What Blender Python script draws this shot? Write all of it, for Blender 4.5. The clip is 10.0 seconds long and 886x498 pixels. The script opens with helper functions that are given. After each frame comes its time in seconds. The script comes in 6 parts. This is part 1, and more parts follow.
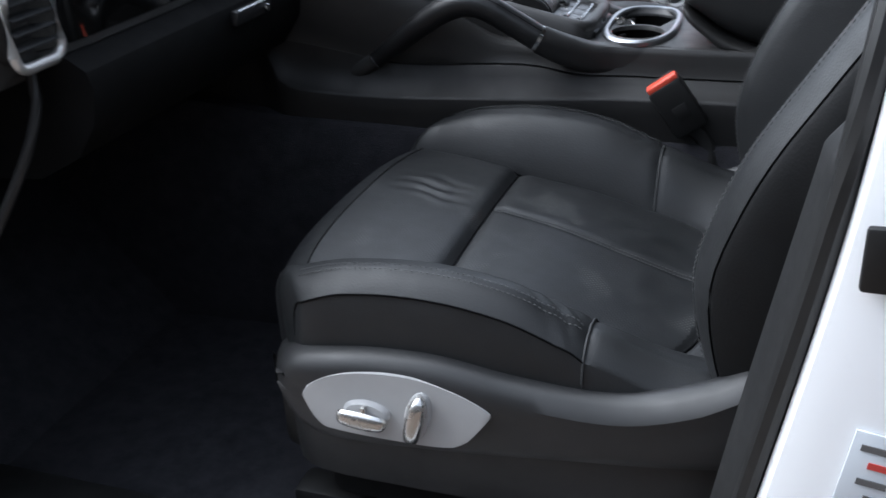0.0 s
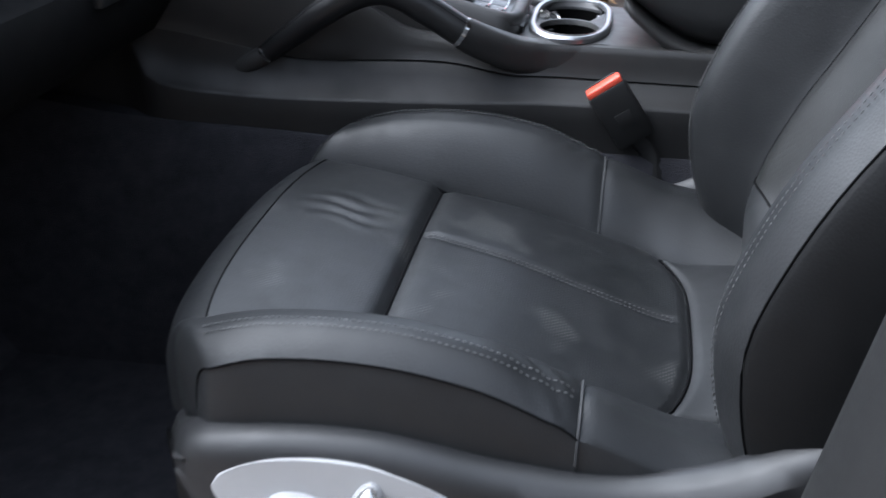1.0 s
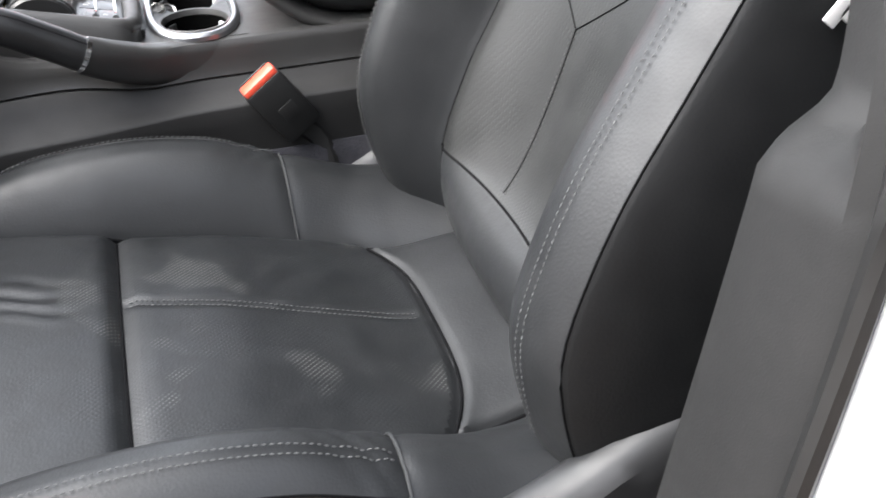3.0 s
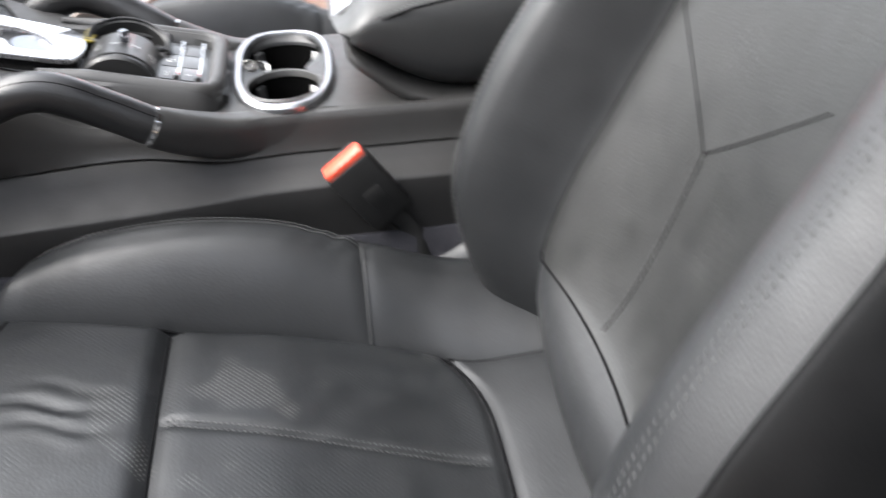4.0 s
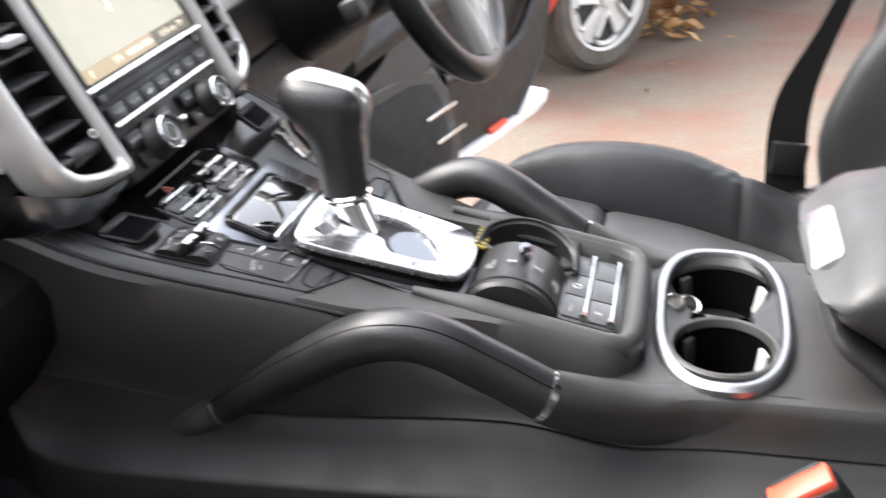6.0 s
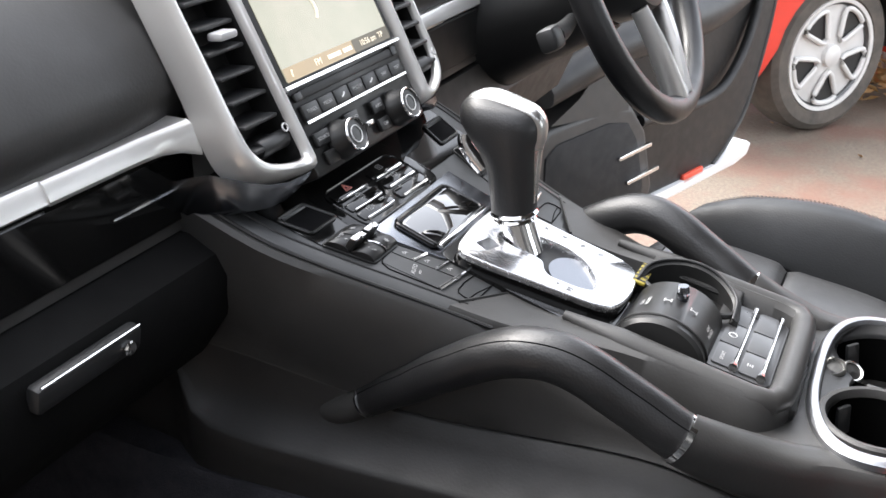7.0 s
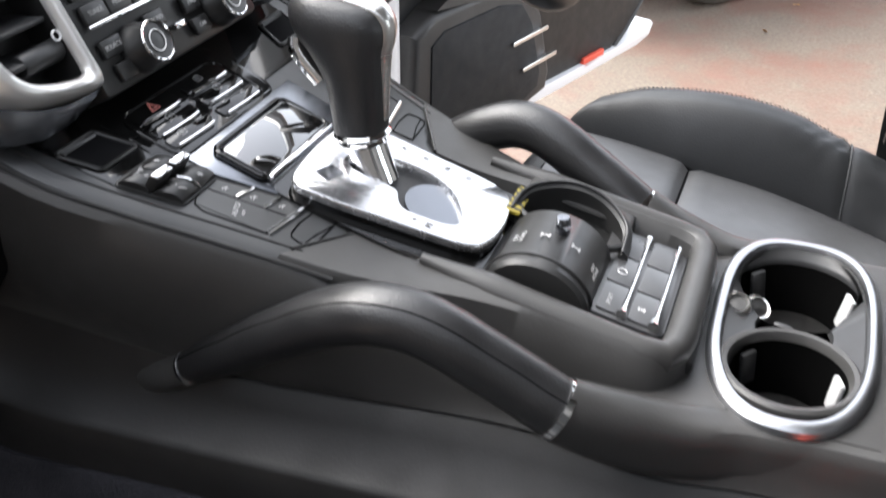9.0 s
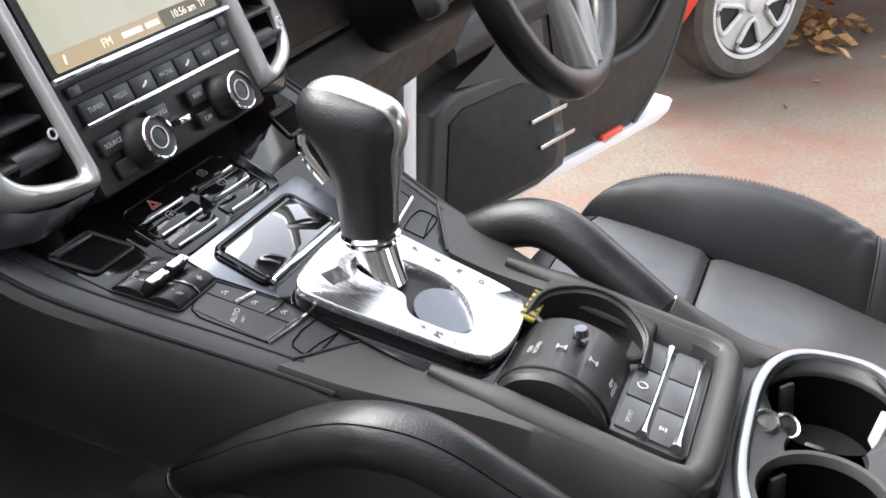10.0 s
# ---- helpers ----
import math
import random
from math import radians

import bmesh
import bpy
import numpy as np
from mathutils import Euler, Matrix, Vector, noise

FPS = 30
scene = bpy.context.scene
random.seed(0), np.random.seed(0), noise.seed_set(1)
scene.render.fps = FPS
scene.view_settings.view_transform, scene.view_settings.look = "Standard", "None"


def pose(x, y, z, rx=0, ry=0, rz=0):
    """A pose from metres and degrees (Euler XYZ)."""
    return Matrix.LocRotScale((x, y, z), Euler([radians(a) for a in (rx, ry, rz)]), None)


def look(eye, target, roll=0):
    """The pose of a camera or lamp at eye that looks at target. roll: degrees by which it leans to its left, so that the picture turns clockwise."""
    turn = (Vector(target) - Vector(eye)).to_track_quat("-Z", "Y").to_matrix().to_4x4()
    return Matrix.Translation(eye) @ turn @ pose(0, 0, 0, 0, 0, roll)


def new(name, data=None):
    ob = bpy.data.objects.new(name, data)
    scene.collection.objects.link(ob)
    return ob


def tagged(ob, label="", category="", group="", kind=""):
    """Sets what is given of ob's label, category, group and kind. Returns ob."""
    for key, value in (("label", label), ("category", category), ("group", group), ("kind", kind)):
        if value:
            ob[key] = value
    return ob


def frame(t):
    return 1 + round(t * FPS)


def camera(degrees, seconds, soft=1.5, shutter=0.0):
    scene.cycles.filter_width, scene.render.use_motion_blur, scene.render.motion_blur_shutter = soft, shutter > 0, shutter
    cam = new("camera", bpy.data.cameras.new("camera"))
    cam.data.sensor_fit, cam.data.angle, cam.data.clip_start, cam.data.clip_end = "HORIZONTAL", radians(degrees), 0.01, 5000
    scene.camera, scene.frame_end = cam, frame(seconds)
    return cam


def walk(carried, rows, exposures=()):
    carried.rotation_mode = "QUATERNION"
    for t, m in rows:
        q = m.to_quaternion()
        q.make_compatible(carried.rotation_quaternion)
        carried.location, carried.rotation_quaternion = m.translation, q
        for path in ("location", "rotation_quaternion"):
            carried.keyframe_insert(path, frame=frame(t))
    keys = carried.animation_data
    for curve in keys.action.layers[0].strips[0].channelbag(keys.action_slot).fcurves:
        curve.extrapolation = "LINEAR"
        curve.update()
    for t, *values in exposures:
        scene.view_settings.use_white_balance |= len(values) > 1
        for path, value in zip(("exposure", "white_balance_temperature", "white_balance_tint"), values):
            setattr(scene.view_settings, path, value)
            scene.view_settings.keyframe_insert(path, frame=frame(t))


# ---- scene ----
cam = camera(47.0, 10.0, 1.5, 0.5)
PATH = [
    (0, (0.2732, -1.5145, 1.2939), (-0.3431, 0.1710, 0.4112), -2.76),
    (0.5, (0.1682, -1.4595, 1.2675), (-0.2304, 0.2790, 0.3625), 0.44),
    (1, (0.1130, -1.3391, 1.2423), (-0.1858, 0.4206, 0.3402), 1.21),
    (1.5, (0.0821, -1.2553, 1.2318), (0.0269, 0.5268, 0.3257), 0.49),
    (2, (0.0027, -1.2258, 1.2389), (0.2571, 0.5261, 0.3082), 0.26),
    (2.2, (-0.0140, -1.2210, 1.2510), (0.2945, 0.4932, 0.2681), -0.79),
    (3.5, (0.0047, -1.1640, 1.3148), (0.5349, 0.4506, 0.2603), -1.28),
    (4, (0.0881, -1.0362, 1.3288), (0.2924, 0.6412, 0.2589), -1.91),
    (4.5, (0.1301, -0.9582, 1.3187), (0.0209, 0.7492, 0.2829), -2.41),
    (5, (0.0856, -0.8604, 1.3361), (-0.1424, 0.8678, 0.3557), -2.69),
    (5.5, (0.0204, -0.7582, 1.3224), (-0.2465, 0.9940, 0.3957), -4.36),
    (6, (0.0022, -0.7121, 1.3382), (-0.4267, 1.0142, 0.4238), -2.71),
    (6.2, (0.0067, -0.7136, 1.3423), (-0.5317, 0.9884, 0.4403), -2.47),
    (7.3, (0.0414, -0.7261, 1.3303), (-0.7587, 0.9028, 0.4897), 0.22),
    (7.5, (0.0506, -0.7255, 1.3264), (-0.7035, 0.9113, 0.4591), 0.28),
    (8, (0.0629, -0.6897, 1.3184), (-0.6110, 0.9183, 0.3385), 0.09),
    (8.5, (0.0592, -0.6293, 1.3026), (-0.5781, 0.9202, 0.2103), -1.03),
    (9, (0.0174, -0.5742, 1.3048), (-0.5660, 1.0226, 0.2513), 0.52),
    (9.5, (0.0082, -0.5408, 1.3096), (-0.6146, 1.0840, 0.3235), 0.89),
    (10, (0.0055, -0.5321, 1.3125), (-0.6317, 1.1101, 0.3653), 0.92),
]
EXPOSURES = [(0, 1.58, 5750, 8), (0.5, 1.95, 5750, 8), (1, 2.25, 5700, 9), (1.5, 2.5, 5950, 9), (2, 2.75, 6250, 10), (3.5, 3.05, 6450, 10), (4, 3.05, 6480, 10), (4.5, 3.35, 6500, 10), (5, 3.35, 6550, 10), (5.5, 3.1, 6600, 11), (7.5, 2.85, 6500, 10), (8.5, 2.8, 6450, 10), (9, 2.75, 6500, 10), (10, 2.66, 6500, 10)]
walk(cam, [(t, look(eye, target, roll)) for t, eye, target, roll in PATH], EXPOSURES)

# ---- light ----
world = bpy.data.worlds.new("world")
scene.world = world
world.use_nodes = True
wn = world.node_tree
sky = wn.nodes.new("ShaderNodeTexSky")
sky.sky_type, sky.sun_disc = "NISHITA", False
sky.sun_elevation, sky.sun_rotation = radians(49), radians(265)
sky.dust_density = 3.0
wash = wn.nodes.new("ShaderNodeHueSaturation")
wash.inputs["Saturation"].default_value = 0.28
wn.links.new(sky.outputs[0], wash.inputs["Color"])
wn.links.new(wash.outputs[0], wn.nodes["Background"].inputs[0])
wn.nodes["Background"].inputs[1].default_value = 0.15
sun = new("sun", bpy.data.lights.new("sun", "SUN"))
sun.data.energy, sun.data.angle, sun.data.color = 0.85, radians(70), (1, 0.98, 0.95)
sun.matrix_world = look((-2.6, 0.9, 4.1), (0, 0, 0.8))

# ---- materials ----


def nodes_of(name):
    m = bpy.data.materials.new(name)
    m.use_nodes = True
    return m, m.node_tree.nodes, m.node_tree.links, m.node_tree.nodes["Principled BSDF"]


def coords(n, l, scale=(1, 1, 1)):
    tc, mp = n.new("ShaderNodeTexCoord"), n.new("ShaderNodeMapping")
    mp.inputs["Scale"].default_value = scale
    l.new(tc.outputs["Object"], mp.inputs[0])
    return mp.outputs[0]


def noise_tex(n, l, at, scale, detail=4.0, rough=0.55):
    t = n.new("ShaderNodeTexNoise")
    t.inputs["Scale"].default_value, t.inputs["Detail"].default_value, t.inputs["Roughness"].default_value = scale, detail, rough
    l.new(at, t.inputs["Vector"])
    return t.outputs["Fac"]


def span(n, l, fac, a, b, lo=0.3, hi=0.7):
    r = n.new("ShaderNodeMapRange")
    r.inputs["From Min"].default_value, r.inputs["From Max"].default_value = lo, hi
    r.inputs["To Min"].default_value, r.inputs["To Max"].default_value = a, b
    l.new(fac, r.inputs[0])
    return r.outputs[0]


def tint(n, l, fac, a, b):
    r = n.new("ShaderNodeMix")
    r.data_type = "RGBA"
    l.new(fac, r.inputs[0])
    r.inputs[6].default_value, r.inputs[7].default_value = (*a, 1), (*b, 1)
    return r.outputs[2]


def bump(n, l, p, height, strength, dist, last=None):
    b = n.new("ShaderNodeBump")
    b.inputs["Strength"].default_value, b.inputs["Distance"].default_value = strength, dist
    l.new(height, b.inputs["Height"])
    if last:
        l.new(last, b.inputs["Normal"])
    l.new(b.outputs[0], p.inputs["Normal"])
    return b.outputs[0]


def leather(name, a, b, rough=0.42, grain=420, holes=False, spec=0.6, dust=0.0):
    m, n, l, p = nodes_of(name)
    at = coords(n, l)
    big = noise_tex(n, l, at, 9, 5)
    l.new(tint(n, l, span(n, l, big, 0, 1), a, b), p.inputs["Base Color"])
    l.new(span(n, l, noise_tex(n, l, at, 35, 5), rough - 0.07, rough + 0.08), p.inputs["Roughness"])
    p.inputs["Specular IOR Level"].default_value = spec
    v = n.new("ShaderNodeTexVoronoi")
    v.inputs["Scale"].default_value = grain
    l.new(at, v.inputs["Vector"])
    first = bump(n, l, p, v.outputs["Distance"], 0.20, 0.0006)
    second = bump(n, l, p, noise_tex(n, l, at, 13, 3), 0.10, 0.005, first)
    if holes:
        # rows of small round perforations, patchily filled
        mp = n.new("ShaderNodeMapping")
        mp.inputs["Scale"].default_value, mp.inputs["Rotation"].default_value = (260, 260, 260), (0, 0, radians(45))
        l.new(at, mp.inputs[0])
        fr = n.new("ShaderNodeVectorMath")
        fr.operation = "FRACTION"
        l.new(mp.outputs[0], fr.inputs[0])
        ln = n.new("ShaderNodeVectorMath")
        ln.operation = "SUBTRACT"
        ln.inputs[1].default_value = (0.5, 0.5, 0.5)
        l.new(fr.outputs[0], ln.inputs[0])
        fl = n.new("ShaderNodeVectorMath")
        fl.operation = "MULTIPLY"
        fl.inputs[1].default_value = (1, 1, 0)
        l.new(ln.outputs[0], fl.inputs[0])
        le = n.new("ShaderNodeVectorMath")
        le.operation = "LENGTH"
        l.new(fl.outputs[0], le.inputs[0])
        # the holes show only where the cover is stretched
        pit = span(n, l, le.outputs["Value"], -1, 0, 0.16, 0.30)
        patch = span(n, l, noise_tex(n, l, at, 9, 2), 0, 1, 0.50, 0.62)
        mul = n.new("ShaderNodeMath")
        mul.operation = "MULTIPLY"
        l.new(pit, mul.inputs[0])
        l.new(patch, mul.inputs[1])
        bump(n, l, p, mul.outputs[0], 0.32, 0.0005, second)
        # pale dust sits in the holes here and there
        dusty = span(n, l, noise_tex(n, l, at, 11, 2), 0, dust, 0.60, 0.66)
        dot = n.new("ShaderNodeMath")
        dot.operation = "MULTIPLY"
        l.new(span(n, l, le.outputs["Value"], 1, 0, 0.17, 0.25), dot.inputs[0])
        l.new(dusty, dot.inputs[1])
        mix = n.new("ShaderNodeMix")
        mix.data_type = "RGBA"
        l.new(dot.outputs[0], mix.inputs["Factor"])
        l.new(p.inputs["Base Color"].links[0].from_socket, mix.inputs[6])
        mix.inputs[7].default_value = (0.30, 0.30, 0.28, 1)
        l.new(mix.outputs[2], p.inputs["Base Color"])
    return m


def plastic(name, a, b, rough=0.5, grain=900, strength=0.12, spec=0.5):
    m, n, l, p = nodes_of(name)
    at = coords(n, l)
    l.new(tint(n, l, span(n, l, noise_tex(n, l, at, 14, 5), 0, 1), a, b), p.inputs["Base Color"])
    l.new(span(n, l, noise_tex(n, l, at, 40, 5), rough - 0.06, rough + 0.07), p.inputs["Roughness"])
    p.inputs["Specular IOR Level"].default_value = spec
    bump(n, l, p, noise_tex(n, l, at, grain, 2), strength, 0.0006)
    return m


def metal(name, c, rough, streak=(1, 1, 1), vary=0.06):
    m, n, l, p = nodes_of(name)
    at = coords(n, l, streak)
    p.inputs["Base Color"].default_value = (*c, 1)
    p.inputs["Metallic"].default_value = 1.0
    l.new(span(n, l, noise_tex(n, l, at, 60, 4), max(rough - vary, 0.02), rough + vary), p.inputs["Roughness"])
    return m


def plain(name, c, rough=0.5, spec=0.5, glow=0.0):
    m, n, l, p = nodes_of(name)
    p.inputs["Base Color"].default_value = (*c, 1)
    p.inputs["Roughness"].default_value, p.inputs["Specular IOR Level"].default_value = rough, spec
    if glow:
        p.inputs["Emission Color"].default_value, p.inputs["Emission Strength"].default_value = (*c, 1), glow
    return m


LEATHER = leather("black_leather", (0.0100, 0.0108, 0.0117), (0.0170, 0.0180, 0.0191), 0.49, spec=0.46)
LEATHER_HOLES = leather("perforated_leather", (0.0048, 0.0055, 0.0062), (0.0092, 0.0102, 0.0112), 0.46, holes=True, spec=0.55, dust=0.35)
# Backrest sides: their shade is put into this darker copy of the leather.
LEATHER_SHADED_SIDE = leather("shaded_side_leather", (0.0035, 0.0038, 0.0041), (0.006, 0.0063, 0.0067), 0.58, spec=0.22)
# Same perforated leather, lightened: windscreen light on the backrest is in the colour.
LEATHER_LIT_BACK = leather("lit_perforated_back_leather", (0.010, 0.0105, 0.0103), (0.016, 0.0166, 0.0162), 0.46, holes=True, spec=0.55)
# Driver's panels: daylight from the open far door is put into this paler base.
LEATHER_LIT = leather("lit_perforated_leather", (0.045, 0.045, 0.046), (0.065, 0.065, 0.065), 0.38, holes=True, spec=0.9)
LEATHER_ARM = leather("armrest_leather", (0.024, 0.0247, 0.0248), (0.033, 0.0337, 0.034), 0.50, spec=0.5)
GRIP = leather("grip_leather", (0.008, 0.008, 0.0086), (0.013, 0.013, 0.0137), 0.38, 520)
DASH = plastic("soft_dash_skin", (0.011, 0.0113, 0.0117), (0.016, 0.016, 0.016), 0.52, 700, 0.25)
TRIM = plastic("soft_black_trim", (0.014, 0.0146, 0.0152), (0.021, 0.021, 0.022), 0.45)
DARK = plastic("deep_black_plastic", (0.006, 0.006, 0.006), (0.010, 0.010, 0.010), 0.5)
BUTTON = plastic("button_black", (0.010, 0.010, 0.010), (0.015, 0.015, 0.015), 0.38, 1200, 0.05)
GLOSS = plain("piano_black", (0.004, 0.004, 0.004), 0.06)
MIRROR_GLOSS = plain("lacquered_black", (0.004, 0.004, 0.004), 0.03)
MIRROR_GLOSS.node_tree.nodes["Principled BSDF"].inputs["IOR"].default_value = 2.6
CHROME = metal("bright_chrome", (0.82, 0.82, 0.82), 0.10)
# Inside of the cups: the shade of the deep wells is put into this near-black.
CUP_SHADE = plain("cup_shade_black", (0.0012, 0.0012, 0.0012), 0.8, 0.03)
SATIN = metal("satin_silver", (0.66, 0.65, 0.63), 0.27, (0.4, 0.4, 0.4), 0.025)
def silver_paint():
    m, n, l, p = nodes_of("silver_trim")
    p.inputs["Base Color"].default_value, p.inputs["Metallic"].default_value = (0.66, 0.65, 0.63, 1), 0.7
    l.new(span(n, l, noise_tex(n, l, coords(n, l), 25, 3), 0.30, 0.35), p.inputs["Roughness"])
    return m


SILVER = silver_paint()
SILVER_CUP = metal("satin_console_silver", (0.40, 0.41, 0.43), 0.34, (0.4, 0.4, 0.4), 0.03)
SILVER_DARK = metal("dark_satin_silver", (0.20, 0.21, 0.23), 0.24, (0.4, 0.4, 0.4), 0.03)
ALLOY = plastic("alloy_paint", (0.50, 0.49, 0.47), (0.58, 0.57, 0.55), 0.35, 900, 0.05)
BRUSHED = metal("brushed_aluminium", (0.62, 0.62, 0.63), 0.24, (2, 40, 2))
PLATE = plastic("silver_painted_plastic", (0.38, 0.38, 0.38), (0.43, 0.43, 0.43), 0.42, 1500, 0.05)
THREAD = plain("grey_thread", (0.085, 0.086, 0.086), 0.85)
FASCIA = plastic("satin_fascia", (0.020, 0.021, 0.022), (0.026, 0.027, 0.028), 0.42, 1400, 0.03, 0.5)
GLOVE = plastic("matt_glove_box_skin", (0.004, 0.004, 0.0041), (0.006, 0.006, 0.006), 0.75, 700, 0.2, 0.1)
# Satin finish; the paler base also carries some of the sky's sheen.
PAD = plastic("satin_switch_skin", (0.030, 0.030, 0.031), (0.040, 0.040, 0.041), 0.32, 1400, 0.03, 0.8)
CONSOLE = plastic("console_skin", (0.025, 0.0245, 0.024), (0.034, 0.0333, 0.0325), 0.47, 420, 0.2)
# Console skin again, darker: the shade on the side ledge is in the colour.
LOWER_SHADED = plastic("shaded_lower_skin", (0.011, 0.0108, 0.0108), (0.016, 0.0157, 0.0156), 0.52, 420, 0.22, 0.36)
PILLAR = plastic("pillar_skin", (0.010, 0.0102, 0.0104), (0.014, 0.014, 0.014), 0.64, 700, 0.25, 0.3)
DARK_THREAD = plain("black_thread", (0.004, 0.004, 0.0045), 0.95, 0.08)
WHITE = plain("white_marking", (0.62, 0.62, 0.62), 0.6)
MARK = plain("grey_white_marking", (0.36, 0.36, 0.36), 0.6)
RED = plain("red_plastic", (0.75, 0.09, 0.05), 0.35)
REDMARK = plain("red_marking", (0.55, 0.06, 0.05), 0.5)
RUBBER = plastic("tyre_rubber", (0.05, 0.044, 0.038), (0.10, 0.085, 0.070), 0.8, 200, 0.3)
GOLD = plain("amber_sticker", (0.24, 0.19, 0.02), 0.5)
GREY = plain("grey_enamel", (0.12, 0.12, 0.12), 0.4)


def carpet_material(name, a, b):
    m, n, l, p = nodes_of(name)
    at = coords(n, l)
    l.new(tint(n, l, span(n, l, noise_tex(n, l, at, 30, 6, 0.7), 0, 1), a, b), p.inputs["Base Color"])
    p.inputs["Roughness"].default_value, p.inputs["Specular IOR Level"].default_value = 0.95, 0.1
    bump(n, l, p, noise_tex(n, l, at, 500, 3, 0.7), 0.8, 0.003)
    return m


CARPET = carpet_material("black_carpet", (0.022, 0.022, 0.0255), (0.040, 0.040, 0.046))


def paint(name, c, rough=0.25):
    m, n, l, p = nodes_of(name)
    at = coords(n, l)
    dirt = span(n, l, noise_tex(n, l, at, 6, 6, 0.65), 0, 1, 0.55, 0.85)
    l.new(tint(n, l, dirt, c, tuple(v * 0.75 for v in c)), p.inputs["Base Color"])
    p.inputs["Roughness"].default_value = rough
    p.inputs["Coat Weight"].default_value, p.inputs["Coat Roughness"].default_value = 0.6, 0.06
    return m


WHITE_PAINT = paint("white_car_paint", (0.84, 0.85, 0.86))
RED_PAINT = paint("red_car_paint", (0.60, 0.035, 0.02))


def asphalt_material():
    m, n, l, p = nodes_of("worn_asphalt")
    at = coords(n, l)
    base = tint(n, l, span(n, l, noise_tex(n, l, at, 75, 6, 0.8), 0, 1, 0.36, 0.64), (0.076, 0.062, 0.047), (0.180, 0.150, 0.117))
    rust = n.new("ShaderNodeMix")
    rust.data_type = "RGBA"
    rust.inputs[7].default_value = (0.140, 0.062, 0.042, 1)
    l.new(span(n, l, noise_tex(n, l, at, 1.3, 7, 0.7), 0, 0.75, 0.45, 0.62), rust.inputs[0])
    l.new(base, rust.inputs[6])
    l.new(rust.outputs[2], p.inputs["Base Color"])
    l.new(span(n, l, noise_tex(n, l, at, 2.3, 5), 0.55, 0.85), p.inputs["Roughness"])
    bump(n, l, p, noise_tex(n, l, at, 240, 4, 0.7), 0.6, 0.006)
    return m


ASPHALT = asphalt_material()


def glass_material():
    m, n, l, p = nodes_of("clear_glass")
    p.inputs["Base Color"].default_value = (0.9, 0.95, 0.94, 1)
    p.inputs["Transmission Weight"].default_value, p.inputs["Roughness"].default_value, p.inputs["IOR"].default_value = 1.0, 0.0, 1.45
    return m




def screen_material():
    # a lit map page: pale sand above, darker amber bar along its foot
    m, n, l, p = nodes_of("lit_display")
    at = coords(n, l)
    sep = n.new("ShaderNodeSeparateXYZ")
    l.new(at, sep.inputs[0])
    c = tint(n, l, span(n, l, noise_tex(n, l, at, 22, 3), 0, 1), (0.62, 0.58, 0.46), (0.50, 0.50, 0.38))
    p.inputs["Base Color"].default_value = (0.02, 0.02, 0.02, 1)
    p.inputs["Roughness"].default_value = 0.25
    l.new(c, p.inputs["Emission Color"])
    p.inputs["Emission Strength"].default_value = 0.15
    return m


DISPLAY = screen_material()
DISPLAY_BAR = plain("display_bar", (0.29, 0.215, 0.12), 0.3, 0.5, 0.11)
DISPLAY_TEXT = plain("display_text", (0.7, 0.62, 0.48), 0.3, 0.5, 0.15)

# ---- building helpers ----


def thing(name, label, category, group="", kind="", at=(0, 0, 0)):
    ob = tagged(new(name), label, category, group, kind)
    ob.empty_display_size = 0.05
    ob.location = at
    return ob


def part(name, bm, mat, parent=None, label="", smooth=True):
    bmesh.ops.recalc_face_normals(bm, faces=bm.faces)
    me = bpy.data.meshes.new(name)
    bm.to_mesh(me)
    bm.free()
    if smooth:
        me.shade_smooth()
        me.set_sharp_from_angle(angle=radians(38))
    me.materials.append(mat)
    ob = new(name, me)
    if parent:
        ob.parent = parent
        bpy.context.view_layer.update()
        ob.matrix_parent_inverse = parent.matrix_world.inverted()
    if label:
        ob["label"] = label
    if name == "stitching":
        ob["kind"] = "stuff"
    return ob


def ip(x, xs, ys):
    """Smooth interpolation through a few stations."""
    if x <= xs[0]:
        return ys[0]
    for a in range(len(xs) - 1):
        if x <= xs[a + 1]:
            h = xs[a + 1] - xs[a]
            s = (x - xs[a]) / h

            def slope(i):
                if 0 < i < len(xs) - 1:
                    return (ys[i + 1] - ys[i - 1]) / (xs[i + 1] - xs[i - 1])
                j = 0 if i == 0 else i - 1
                return (ys[j + 1] - ys[j]) / (xs[j + 1] - xs[j])

            m0, m1 = slope(a) * h, slope(a + 1) * h
            return (2 * s**3 - 3 * s**2 + 1) * ys[a] + (s**3 - 2 * s**2 + s) * m0 + (3 * s**2 - 2 * s**3) * ys[a + 1] + (s**3 - s**2) * m1
    return ys[-1]


def curve(points, n=24):
    """Points along a smooth line through a few points."""
    pts = [Vector(p) for p in points]
    k = [0.0]
    for a, b in zip(pts, pts[1:]):
        k.append(k[-1] + (b - a).length)
    return [Vector([ip(k[-1] * i / n, k, [p[c] for p in pts]) for c in range(3)]) for i in range(n + 1)]


def loft(rings, closed=True, caps=True):
    bm = bmesh.new()
    rows = [[bm.verts.new(p) for p in ring] for ring in rings]
    m = len(rows[0])
    for a, b in zip(rows, rows[1:]):
        for i in range(m if closed else m - 1):
            j = (i + 1) % m
            bm.faces.new((a[i], a[j], b[j], b[i]))
    if caps and closed:
        bm.faces.new(rows[0][::-1])
        bm.faces.new(rows[-1])
    return bm


